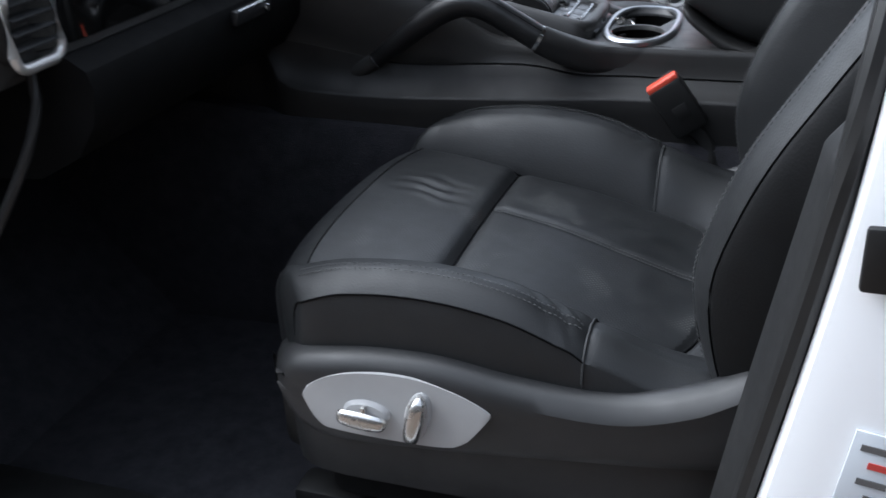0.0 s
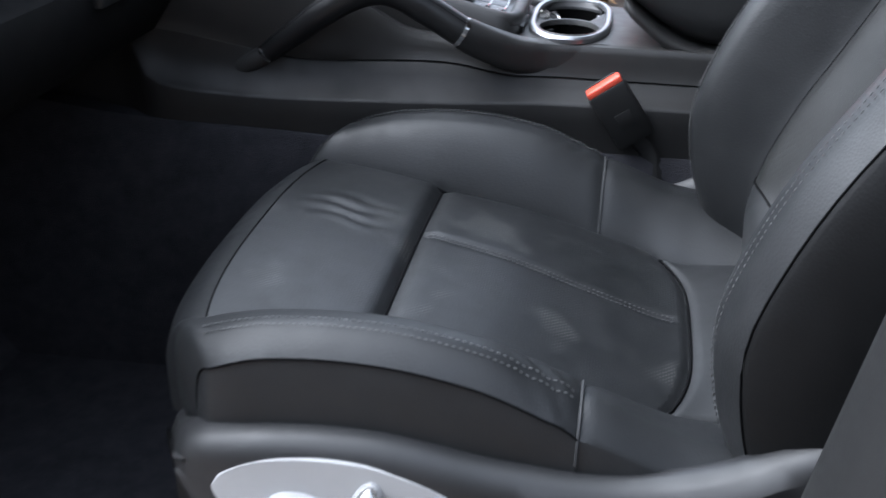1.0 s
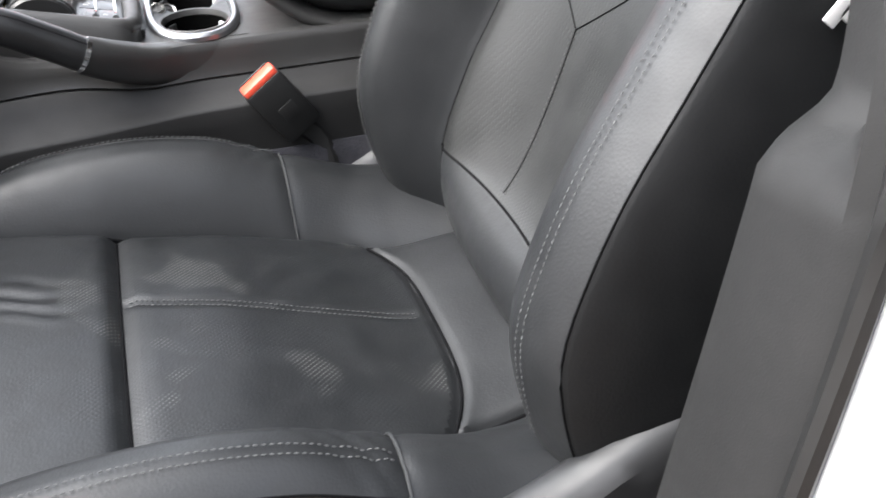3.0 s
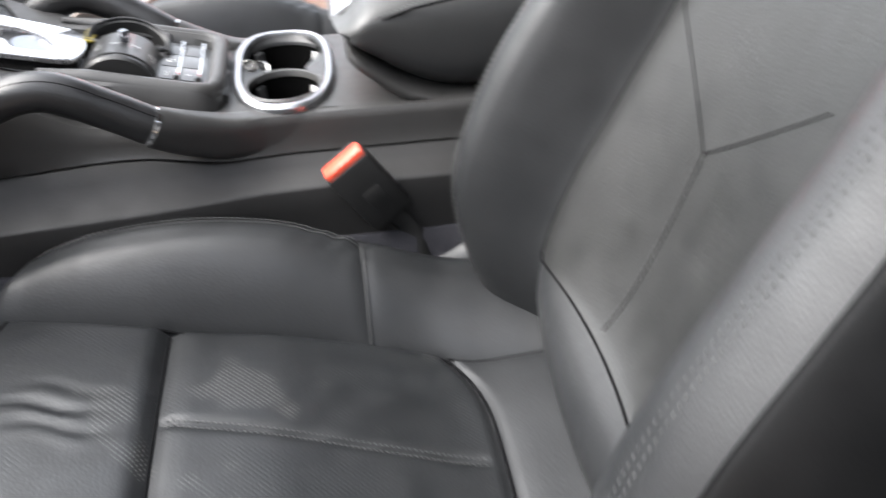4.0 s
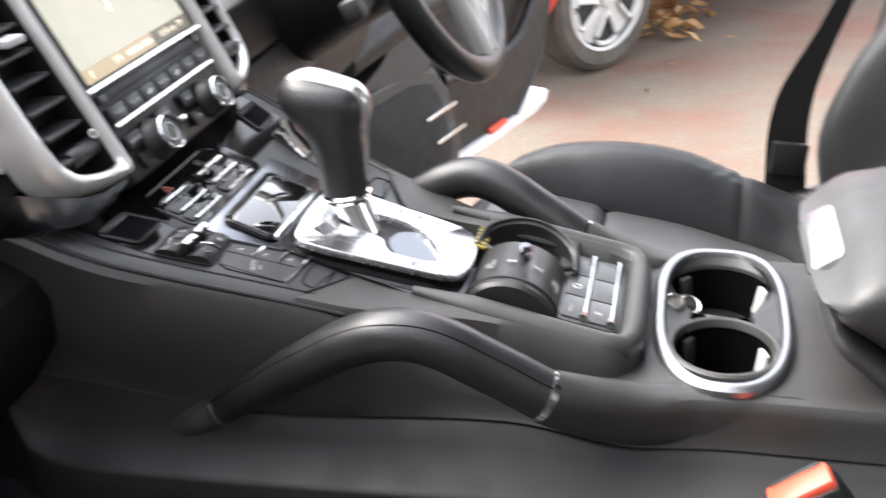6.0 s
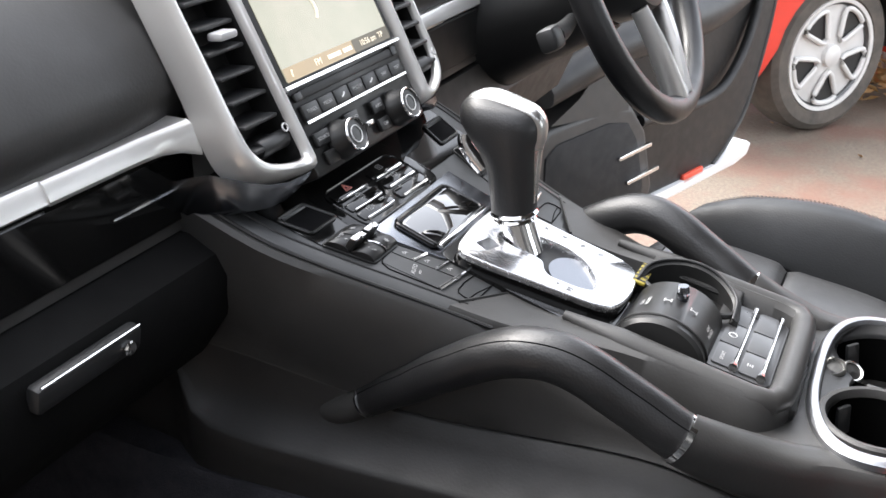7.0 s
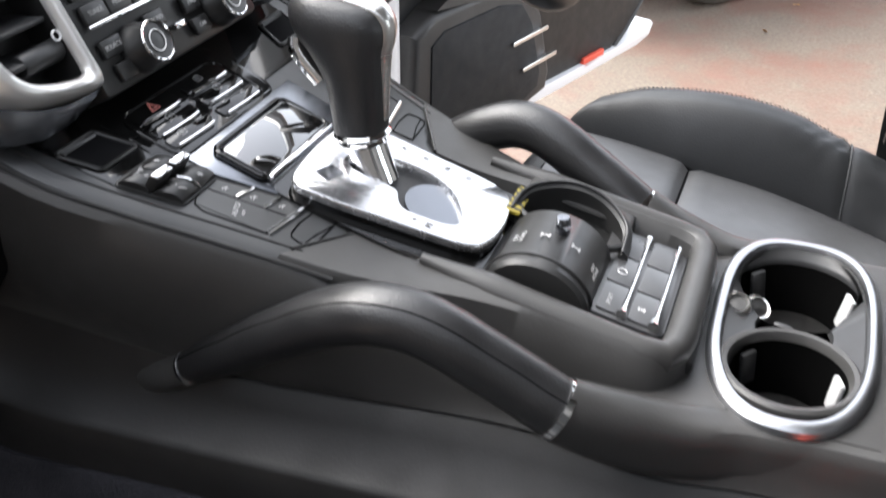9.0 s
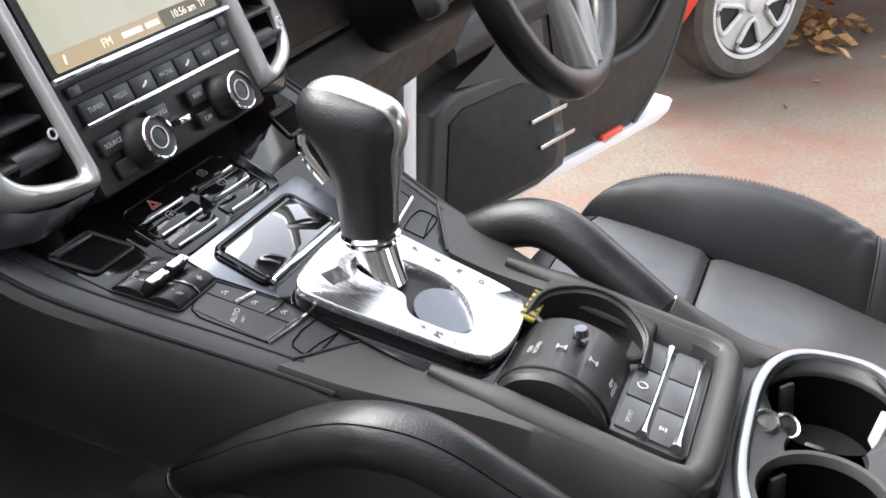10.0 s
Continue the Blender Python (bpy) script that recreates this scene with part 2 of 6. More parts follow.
def sweep(path, radius, n=10, flat=1.0, up=(0, 0, 1), ends=True, loop=False):
    """A round or flattened bar along a path; radius may be a function of 0..1; flat scales it across the up direction."""
    path = [Vector(p) for p in path]
    rings, count = [], len(path)
    for i, p in enumerate(path):
        a = path[(i - 1) % count] if loop else path[max(i - 1, 0)]
        b = path[(i + 1) % count] if loop else path[min(i + 1, count - 1)]
        t = (b - a).normalized()
        side = t.cross(Vector(up))
        side = side.normalized() if side.length > 1e-6 else Vector((1, 0, 0))
        top = side.cross(t).normalized()
        r = radius(i / max(count - 1, 1)) if callable(radius) else radius
        rings.append([p + side * (r * flat * math.cos(2 * math.pi * k / n)) + top * (r * math.sin(2 * math.pi * k / n)) for k in range(n)])
    if loop:
        rings.append(rings[0])
        bm = bmesh.new()
        rows = [[bm.verts.new(q) for q in ring] for ring in rings[:-1]]
        for i in range(count):
            u, v = rows[i], rows[(i + 1) % count]
            for k in range(n):
                bm.faces.new((u[k], u[(k + 1) % n], v[(k + 1) % n], v[k]))
        return bm
    return loft(rings, True, ends)


def box(sx, sy, sz, m=None, r=0.0, seg=2):
    bm = bmesh.new()
    bmesh.ops.create_cube(bm, size=1.0)
    bmesh.ops.scale(bm, vec=(sx, sy, sz), verts=bm.verts)
    if r:
        bmesh.ops.bevel(bm, geom=bm.edges, offset=r, segments=seg, profile=0.5, affect="EDGES")
    if m:
        bm.transform(m)
    return bm


def plate(outline, z0, z1, m=None, r=0.0, seg=2):
    """A slab with a flat outline in x, y from z0 to z1, its upper rim rounded."""
    bm = bmesh.new()
    low = [bm.verts.new((x, y, z0)) for x, y in outline]
    top = [bm.verts.new((x, y, z1)) for x, y in outline]
    n = len(outline)
    bm.faces.new(low[::-1])
    cap = bm.faces.new(top)
    for i in range(n):
        bm.faces.new((low[i], low[(i + 1) % n], top[(i + 1) % n], top[i]))
    if r:
        bmesh.ops.bevel(bm, geom=list(cap.edges), offset=r, segments=seg, profile=0.5, affect="EDGES")
    if m:
        bm.transform(m)
    return bm


def lathe(profile, n=32, m=None):
    rings = [[(r * math.cos(2 * math.pi * k / n), r * math.sin(2 * math.pi * k / n), z) for k in range(n)] for r, z in profile]
    bm = loft(rings)
    if m:
        bm.transform(m)
    return bm


def join(bms):
    out = bmesh.new()
    for b in bms:
        me = bpy.data.meshes.new("join")
        b.to_mesh(me)
        b.free()
        out.from_mesh(me)
        bpy.data.meshes.remove(me)
    return out


def rounded(hx, hy, r, n=6, cx=0.0, cy=0.0):
    """The outline of a rounded rectangle."""
    r = min(r, hx - 1e-5, hy - 1e-5)
    pts = []
    for q, (sx, sy) in enumerate(((1, 1), (-1, 1), (-1, -1), (1, -1))):
        for k in range(n + 1):
            a = math.pi / 2 * (q + k / n)
            pts.append((cx + sx * (hx - r) + r * math.cos(a), cy + sy * (hy - r) + r * math.sin(a)))
    return pts


def writing(body, size, m, parent, mat, name="marking"):
    cu = bpy.data.curves.new(name, "FONT")
    cu.body, cu.size, cu.align_x, cu.align_y, cu.extrude = body, size, "CENTER", "CENTER", 0.0001
    ob = bpy.data.objects.new(name, cu)
    scene.collection.objects.link(ob)
    bpy.context.view_layer.update()
    me = bpy.data.meshes.new_from_object(ob.evaluated_get(bpy.context.evaluated_depsgraph_get()))
    bpy.data.objects.remove(ob)
    bm = bmesh.new()
    bm.from_mesh(me)
    bm.transform(m)
    return part(name, bm, mat, parent, "", False)


def stitches(points, length, gap, r, n=6):
    """A row of short thread stitches along a line of points."""
    pts = [Vector(p) for p in points]
    marks = [0.0]
    for a, b in zip(pts, pts[1:]):
        marks.append(marks[-1] + (b - a).length)

    def at(d):
        for i in range(len(pts) - 1):
            if d <= marks[i + 1]:
                return pts[i].lerp(pts[i + 1], (d - marks[i]) / max(marks[i + 1] - marks[i], 1e-9))
        return pts[-1]

    out, pos = bmesh.new(), 0.0
    while pos + length < marks[-1]:
        p, q = at(pos), at(pos + length)
        t = (q - p).normalized()
        s = t.orthogonal().normalized()
        u = t.cross(s)
        rows = []
        for e, k in ((p, 0.4), ((p + q) * 0.5, 1.0), (q, 0.4)):
            rows.append([out.verts.new(e + (s * math.cos(c * math.tau / n) + u * math.sin(c * math.tau / n)) * r * k) for c in range(n)])
        for g, h in zip(rows, rows[1:]):
            for c in range(n):
                out.faces.new((g[c], g[(c + 1) % n], h[(c + 1) % n], h[c]))
        pos += length + gap
    return out

# ---- ground and car shell ----
CY = 0.01  # the car's middle plane
bm = bmesh.new()
bmesh.ops.create_grid(bm, x_segments=40, y_segments=40, size=300)
ground = part("ground", bm, ASPHALT, None, "", False)
tagged(ground, "worn grey asphalt with rusty red patches, damp in places", "ground", "", "structure")

# Unseen wall, added only to hold back low sky light from the near side.
WALL = plastic("sky_block_render", (0.06, 0.057, 0.052), (0.10, 0.095, 0.09), 0.9, 60, 0.4)
wall = part("sky_block_wall", box(26, 0.3, 3.8, pose(0, -5.0, 1.9)), WALL, None, "", False)
tagged(wall, "unseen plain wall added to cut low sky light", "wall", "", "structure")


shell = thing("car_shell", "white car body with dark inner linings and open front doors", "car body", "", "structure")
# floor pan with carpet, firewall and rear wall
part("floor", box(2.9, 1.56, 0.06, pose(0.35, CY, 0.40), 0.01), CARPET, shell, "black carpeted floor")
part("firewall", box(0.06, 1.56, 0.8, pose(-1.05, CY, 0.76), 0.01), CARPET, shell, "dark carpeted footwell front wall")
part("toe_board", box(0.5, 1.56, 0.04, pose(-0.86, CY, 0.58, 0, 48, 0), 0.01), CARPET, shell, "dark carpeted toe board")
part("rear_wall", box(0.06, 1.5, 0.75, pose(1.55, CY, 0.8), 0.02), TRIM, shell, "dark rear wall")
part("roof", box(1.75, 1.26, 0.05, pose(0.95, CY, 1.66), 0.02), WHITE_PAINT, shell)
part("headliner", box(1.72, 1.24, 0.02, pose(0.95, CY, 1.62), 0.005), plastic("headliner_cloth", (0.10, 0.10, 0.10), (0.13, 0.13, 0.13), 0.95), shell, "dark grey cloth headliner")
for s in (-1, 1):
    # sill, A pillar, B pillar and rear side
    part("sill", box(2.2, 0.10, 0.10, pose(0.35, CY + s * 0.80, 0.43), 0.02), WHITE_PAINT, shell, "white painted door sill")
    part("sill_trim", box(1.15, 0.09, 0.012, pose(-0.15, CY + s * 0.765, 0.487), 0.004), DARK, shell, "black sill trim")
    part("a_pillar", sweep(curve([(-1.15, CY + s * 0.80, 1.02), (-0.75, CY + s * 0.74, 1.28), (-0.25, CY + s * 0.66, 1.52), (0.1, CY + s * 0.62, 1.63)]), 0.045, 8), WHITE_PAINT, shell)
    part("front_side", box(0.66, 0.06, 0.62, pose(-0.905, CY + s * 0.82, 0.72), 0.02), WHITE_PAINT, shell, "white painted door frame beside the footwell")
    part("rear_side", box(1.1, 0.06, 0.72, pose(1.03, CY + s * 0.86, 0.72), 0.02), WHITE_PAINT, shell)
    part("c_pillar", sweep(curve([(1.45, CY + s * 0.82, 1.05), (1.6, CY + s * 0.72, 1.35), (1.7, CY + s * 0.62, 1.63)]), 0.06, 8), WHITE_PAINT, shell)


def pillar(s):
    """The post between the doors: white outer skin, dark inner lining with its seal."""
    rows, lining, seal = [], [], []
    for i in range(93):
        z = 0.47 + 1.15 * i / 92
        inw = ip(z, [0.47, 1.0, 1.15, 1.62], [0.0, 0.0, 0.02, 0.20])
        x0 = ip(z, [0.47, 0.8, 1.0, 1.2, 1.62], [0.205, 0.262, 0.294, 0.317, 0.375])
        back = ip(z, [0.47, 0.7, 0.9, 1.62], [0.14, 0.05, 0.03, 0.03])
        up = ip(z, [0.47, 1.035, 1.06, 1.075, 1.62], [0.0, 0.0, 0.030, 0.040, 0.040])
        a, b = x0 + up, x0 + 0.017
        y = CY + s * (0.80 - inw)

        def at(dx, out):
            return (dx, y + s * out, z)

        lining.append([at(a + 0.11, -0.035), at(a + 0.02, -0.028), at(a + 0.004, -0.016), at(a, 0.0), at(a + 0.004, 0.02), at(b - 0.012, 0.058), at(b - 0.004, 0.070), at(b + 0.03, 0.078), at(b + 0.10, 0.060)])
        seal.append(at(b - 0.004, 0.080))
        rows.append([at(b + 0.004, 0.084), at(b + 0.008, 0.098), at(b + 0.030, 0.106), at(b + 0.10, 0.110), at(b + 0.22 + back, 0.112), at(b + 0.22 + back, 0.06), at(b + 0.04, 0.078)])
    part("b_pillar", loft(rows), WHITE_PAINT, shell, "white painted door pillar")
    part("pillar_lining", loft(lining), PILLAR, shell, "dark grey plastic pillar lining")
    part("door_seal", sweep(seal, 0.0085, 8), DARK, shell, "black rubber door seal")


pillar(-1)
pillar(1)


# ---- seats ----
def make_seat(name, label, flip, at, controls):
    """A leather car seat; local x runs back, w out to the door. flip: -1 where the door lies towards minus y."""
    ob = thing(name, label, "seat", "front seats", "", at)
    X0, Y0, Z0 = at

    def place(x, w, z):
        return Vector((X0 + x, Y0 + flip * w, Z0 + z))

    xs_i = [-0.25, -0.16, -0.085, -0.066, 0.02, 0.12, 0.20, 0.26, 0.34]
    zs_i = [0.776, 0.772, 0.763, 0.757, 0.744, 0.719, 0.702, 0.708, 0.72]

    def zi(x):
        return ip(x, xs_i, zs_i)

    def zb(x):
        return ip(x, [-0.25, -0.20, -0.15, -0.05, 0.03, 0.09, 0.13, 0.20, 0.34], [0.800, 0.812, 0.820, 0.825, 0.814, 0.792, 0.776, 0.752, 0.735])

    def wi(x):
        return ip(x, [-0.25, -0.08, 0.10, 0.16, 0.21, 0.34], [0.205, 0.186, 0.180, 0.174, 0.160, 0.150])

    def folds(x, a):
        """Slanting creases where the bolster's cover is gathered at its rear seam."""
        if not 0.02 < x < 0.115:
            return 0.0
        near = min(1.0, (x - 0.02) / 0.03) * min(1.0, max(0.0, (a - 0.6) / 0.08)) * min(1.0, max(0.0, (0.885 - a) / 0.03))
        d = sum(math.exp(-(((x - x0) - (a - 0.7) * 0.22) / 0.0045) ** 2) * f for x0, f in ((0.045, 0.6), (0.066, 1.0), (0.088, 0.8)))
        return 0.0035 * near * d

    def slant(x):
        return -0.044 + 0.136 * (x + 0.07)

    def top(x, v):
        """A point of the cushion's skin: v runs from -1 over the middle 0 to 1 down the far side."""
        a, s = abs(v), 1 if v >= 0 else -1
        i, b, w0 = zi(x), zb(x), wi(x)
        wd, wp = 0.242, 0.286
        if a <= 0.5:
            w = w0 * a / 0.5
            z = i + 0.007 * (1 - (a / 0.5) ** 2) - 0.011 * math.exp(-(((a - 0.5) * w0 / 0.5) / 0.005) ** 2)
            z -= 0.009 * math.exp(-((x + 0.076) / 0.008) ** 2)
            if x > -0.07:
                z -= 0.004 * math.exp(-((w * s - slant(x)) / 0.005) ** 2) * min(1, (0.21 - x) / 0.02 if x < 0.21 else 0)
            z -= 0.006 * math.exp(-((x - (0.212 - 0.035 * (a / 0.5) ** 4)) / 0.006) ** 2)
            # soft creases across the thigh pad
            if x < -0.08:
                fade = math.exp(-((x + 0.165) / 0.05) ** 2)
                for w1, x1, f in ((-0.062, -0.165, 1.0), (-0.035, -0.150, 0.8), (-0.085, -0.150, 0.5)):
                    d = (w * s - w1) - 0.22 * (x - x1) - 0.004 * math.sin((x - x1) * 90)
                    z -= 0.0032 * f * math.exp(-((x - x1) / 0.032) ** 2) * (math.exp(-(d / 0.0045) ** 2) - 0.6 * math.exp(-((d - 0.011) / 0.006) ** 2))
        elif a <= 0.75:
            t = (a - 0.5) / 0.25
            w = w0 + (wd - w0) * t
            z = i - 0.011 + (b - i + 0.011) * math.sin(t * math.pi / 2) ** 0.85
            z -= folds(x, a)
            z -= 0.004 * math.exp(-((x - 0.112) / 0.006) ** 2)
        elif a <= 0.88:
            t = (a - 0.75) / 0.13
            w = wd + (wp - wd) * t
            z = b + 0.005 * math.sin(t * math.pi) - 0.016 * t * t - folds(x, a)
            z -= 0.004 * math.exp(-((x - 0.112) / 0.006) ** 2)
        else:
            t = (a - 0.88) / 0.12
            w = wp + 0.006 * math.sin(t * math.pi)
            z = (b - 0.016) - (b - 0.016 - 0.69) * t
        return w * s, z

    nose = 10

    def bow(x, w):
        """How far the front line swings back towards the corners."""
        return 0.056 * min(1.0, max(0.0, (-0.09 - x) / 0.148)) ** 1.3 * min(1.0, abs(w) / 0.286) ** 3.2

    def skin(j, v):
        """Station j: the first few roll over the front edge, the rest run back along the top."""
        if j < nose:
            f = 1 - j / nose
            x = -0.238
            w, z = top(x, v)
            if f > 0.55:
                q, drop = math.pi / 2, (f - 0.55) / 0.45 * 0.06
            else:
                q, drop = f / 0.55 * math.pi / 2, 0.0
            edge = min(abs(v) / 0.88, 1.0)
            reach = 0.046 * (1 - 0.55 * edge**4)
            wz = w * (1 - 0.06 * math.sin(q) * edge**2)
            lo = z - 0.045 * (1 - math.cos(q)) - drop
            return place(x + bow(x, w) - reach * math.sin(q), wz, max(lo, 0.69))
        x = stations[j - nose]
        w, z = top(x, v)
        k = max(0.0, (-0.17 - x) / 0.068)
        return place(x + bow(x, w), w * (1 - 0.012 * k**3 * min(1, abs(v)) ** 3), z)

    stations = [-0.238 + 0.0075 * i for i in range(20)] + [-0.088, -0.084, -0.076, -0.068, -0.06] + [-0.045 + 0.02 * i for i in range(4)] + [0.025 + 0.006 * i for i in range(12)] + [0.095, 0.100, 0.106, 0.112, 0.118, 0.126, 0.14, 0.150] + [0.156 + 0.003 * i for i in range(22)] + [0.225, 0.24, 0.26, 0.29, 0.33]
    vs = sorted({round(s * a, 4) for s in (-1, 1) for a in [0.015 * i for i in range(30)] + [0.46, 0.475, 0.485, 0.5, 0.51, 0.525, 0.55, 0.58, 0.62, 0.66, 0.70, 0.73, 0.75, 0.765, 0.79, 0.82, 0.85, 0.87, 0.88, 0.885, 0.90, 0.93, 0.97, 1.0]})
    total = nose + len(stations)
    pts = [[skin(j, v) for v in vs] for j in range(total)]
    groups = {}
    for j in range(total - 1):
        x = stations[j - nose] if j >= nose else -0.3
        for i in range(len(vs) - 1):
            a = abs(vs[i] + vs[i + 1]) / 2
            if a > 0.88:
                key = "cushion_side" if x < 0.111 else "rear_side_pad"
            elif a > 0.5:
                key = "side_bolster" if x < 0.111 else "rear_side_pad"
            elif j < nose:
                key = "front_edge"
            elif x < -0.077:
                key = "thigh_pad"
            elif x < 0.20 - 0.035 * (a / 0.5) ** 4:
                key = "seat_panel"
            else:
                key = "rear_strip"
            side = "" if key in ("front_edge", "thigh_pad", "seat_panel", "rear_strip") else ("+" if vs[i] >= 0 else "-")
            groups.setdefault((key, side), []).append((j, i))
    for (key, side), cells in groups.items():
        b, used = bmesh.new(), {}
        for j, i in cells:
            q = []
            for jj, ii in ((j, i), (j, i + 1), (j + 1, i + 1), (j + 1, i)):
                if (jj, ii) not in used:
                    used[jj, ii] = b.verts.new(pts[jj][ii])
                q.append(used[jj, ii])
            b.faces.new(q)
        # The driver's panels take the copy brightened for door light.
        part(key, b, (LEATHER_HOLES if controls else LEATHER_LIT) if key in ("thigh_pad", "seat_panel") else LEATHER, ob)

    # core under the skin
    part("cushion_base", box(0.50, 0.50, 0.12, pose(X0 - 0.0, Y0, Z0 + 0.62), 0.02), DARK, ob)
    # piping and seams
    lip = 0.0004
    for s in (-1, 1):
        line = [skin(j, s * 0.88) + Vector((0, flip * s * 0.001, lip)) for j in range(4, total) if j < nose or stations[j - nose] <= 0.113]
        part("piping", sweep(line, 0.0010, 6), DARK_THREAD, ob)
    for s in (-1, 1):
        line = [place(x + bow(x, wi(x)), s * wi(x), zi(x) - 0.0098) for x in stations if x < 0.19]
        part("seam", sweep(line, 0.0014, 6), DARK_THREAD, ob)
        for off in (0.790, 0.815):
            line = [skin(j, s * off) + Vector((0, 0, 0.0017)) for j in range(nose, total) if stations[j - nose] < 0.11]
            part("stitching", stitches(line, 0.0034, 0.0022, 0.00070), THREAD, ob)
        line = [place(0.112, *(lambda p: (p[0], p[1] + 0.003))(top(0.112, s * (0.5 + 0.47 * i / 20)))) for i in range(21)]
        part("seam", sweep(line, 0.0014, 6), plain("seam_grey", (0.028, 0.029, 0.030), 0.6), ob, "pale cross seam")
    for s in (-1, 1):
        line = [place(x, *(lambda p: (p[0], p[1] + 0.004))(top(x, s * 0.5))) for x in [0.185 + 0.012 * i for i in range(12)]]
        part("seam", sweep(line, 0.0016, 6), DARK_THREAD, ob)
    line = [place(-0.076, *(lambda p: (p[0], p[1] + 0.0015))(top(-0.076, -0.49 + 0.98 * i / 30))) for i in range(31)]
    part("seam", sweep(line, 0.0013, 6), DARK_THREAD, ob)
    line = [skin(nose, v) + Vector((-0.001, 0, 0.0004)) for v in [-0.5 + i / 40 for i in range(41)]]
    part("seam", sweep(line, 0.0009, 6), DARK_THREAD, ob)
    for off in (-0.004, 0.004):
        line = [place(x, slant(x) + off, top(x, (slant(x) + off) / wi(x) * 0.5)[1] + 0.001) for x in stations if -0.068 <= x <= 0.2]
        part("stitching", stitches(line, 0.003, 0.0020, 0.0006), THREAD, ob)
    line = [place(0.213 - 0.035 * (abs(v) / 0.5) ** 4, *(lambda p: (p[0], p[1] + 0.002))(top(0.213 - 0.035 * (abs(v) / 0.5) ** 4, v))) for v in [-0.5 + i / 30 for i in range(31)]]
    part("seam", sweep(line, 0.0016, 6), DARK_THREAD, ob)

    # backrest
    def crest(z):
        return ip(z, [0.70, 0.74, 0.80, 0.86, 0.92, 0.98, 1.04, 1.12, 1.30, 1.40], [0.262, 0.232, 0.213, 0.208, 0.224, 0.250, 0.286, 0.335, 0.430, 0.480])

    def valley(z):
        return ip(z, [0.70, 0.80, 0.89, 0.95, 1.0, 1.06, 1.30, 1.40], [0.285, 0.272, 0.302, 0.333, 0.358, 0.388, 0.495, 0.53])

    def mid(z):
        return ip(z, [0.70, 0.72, 0.745, 0.77, 0.79, 0.803, 0.812, 0.84, 0.9, 1.0, 1.3, 1.40], [0.292, 0.272, 0.262, 0.263, 0.274, 0.289, 0.302, 0.322, 0.350, 0.386, 0.505, 0.54])

    def rest(z, v):
        a, s = abs(v), 1 if v >= 0 else -1
        narrow = ip(z, [0.70, 1.05, 1.40], [1.0, 0.98, 0.80])
        c, y, m = crest(z), valley(z), mid(z)
        if z > 1.36:
            roll = ((z - 1.36) / 0.04) ** 2 * 0.03
            c, y, m = c + roll, y + roll, m + roll
        if a <= 0.5:
            w = 0.176 * a / 0.5
            x = m + (y - m) * (a / 0.5) ** 2 + 0.008 * math.exp(-((a - 0.5) / 0.03) ** 2)
        elif a <= 0.74:
            t = (a - 0.5) / 0.24
            w = 0.176 + 0.048 * t
            x = y + 0.008 + (c - y - 0.008) * math.sin(t * math.pi / 2) ** 1.3
        elif a <= 0.88:
            t = (a - 0.74) / 0.14
            w = 0.224 + 0.060 * t
            x = c - 0.004 * math.sin(t * math.pi) + 0.016 * t * t
        else:
            t = (a - 0.88) / 0.12
            w = 0.284 + 0.024 * math.sin(t * math.pi / 2) ** 0.9
            x = c + 0.016 + 0.15 * t**1.45
        return place(x, w * narrow * s, z)

    zs = [0.70, 0.71, 0.72, 0.735, 0.75, 0.765, 0.775, 0.783, 0.79, 0.795, 0.80, 0.804, 0.808] + [0.815 + 0.02 * i for i in range(28)] + [1.372, 1.384, 1.393, 1.40]
    va = [0.04 * i for i in range(12)] + [0.47, 0.485, 0.5, 0.515, 0.53, 0.56, 0.6, 0.64, 0.68, 0.72, 0.76, 0.79, 0.81, 0.83, 0.85, 0.87, 0.88, 0.885, 0.89, 0.90, 0.91, 0.925, 0.94, 0.97, 1.0]
    vs2 = sorted({round(s * a, 4) for s in (-1, 1) for a in va})
    pts = [[rest(z, v) for v in vs2] for z in zs]
    groups = {}
    for j in range(len(zs) - 1):
        for i in range(len(vs2) - 1):
            c = (vs2[i] + vs2[i + 1]) / 2
            a = abs(c)
            if a > 0.5:
                key = ("back_side" if a > 0.88 else "back_bolster", "+" if c > 0 else "-")
            else:
                key = ("lumbar_roll" if zs[j] < 0.804 else "back_panel", "")
            groups.setdefault(key, []).append((j, i))
    for (key, side), cells in groups.items():
        b, used = bmesh.new(), {}
        for j, i in cells:
            q = []
            for jj, ii in ((j, i), (j, i + 1), (j + 1, i + 1), (j + 1, i)):
                if (jj, ii) not in used:
                    used[jj, ii] = b.verts.new(pts[jj][ii])
                q.append(used[jj, ii])
            b.faces.new(q)
        part(key, b, {"back_panel": LEATHER_LIT_BACK, "back_side": LEATHER_SHADED_SIDE}.get(key, LEATHER), ob)
    shell_rows = [[rest(z, -1), rest(z, 1), rest(z, 1) + Vector((0.05, -flip * 0.04, 0)), rest(z, -1) + Vector((0.05, flip * 0.04, 0))] for z in zs]
    part("back_shell", loft(shell_rows), DARK, ob, "black plastic back shell")
    for s in (-1, 1):
        part("piping", sweep([rest(z, s * 0.88) - Vector((0.001, 0, 0)) for z in zs[3:-3]], 0.0008, 6), DARK_THREAD, ob)
        part("seam", sweep([rest(z, s * 0.5) for z in zs[4:-3]], 0.0009, 6), DARK_THREAD, ob)
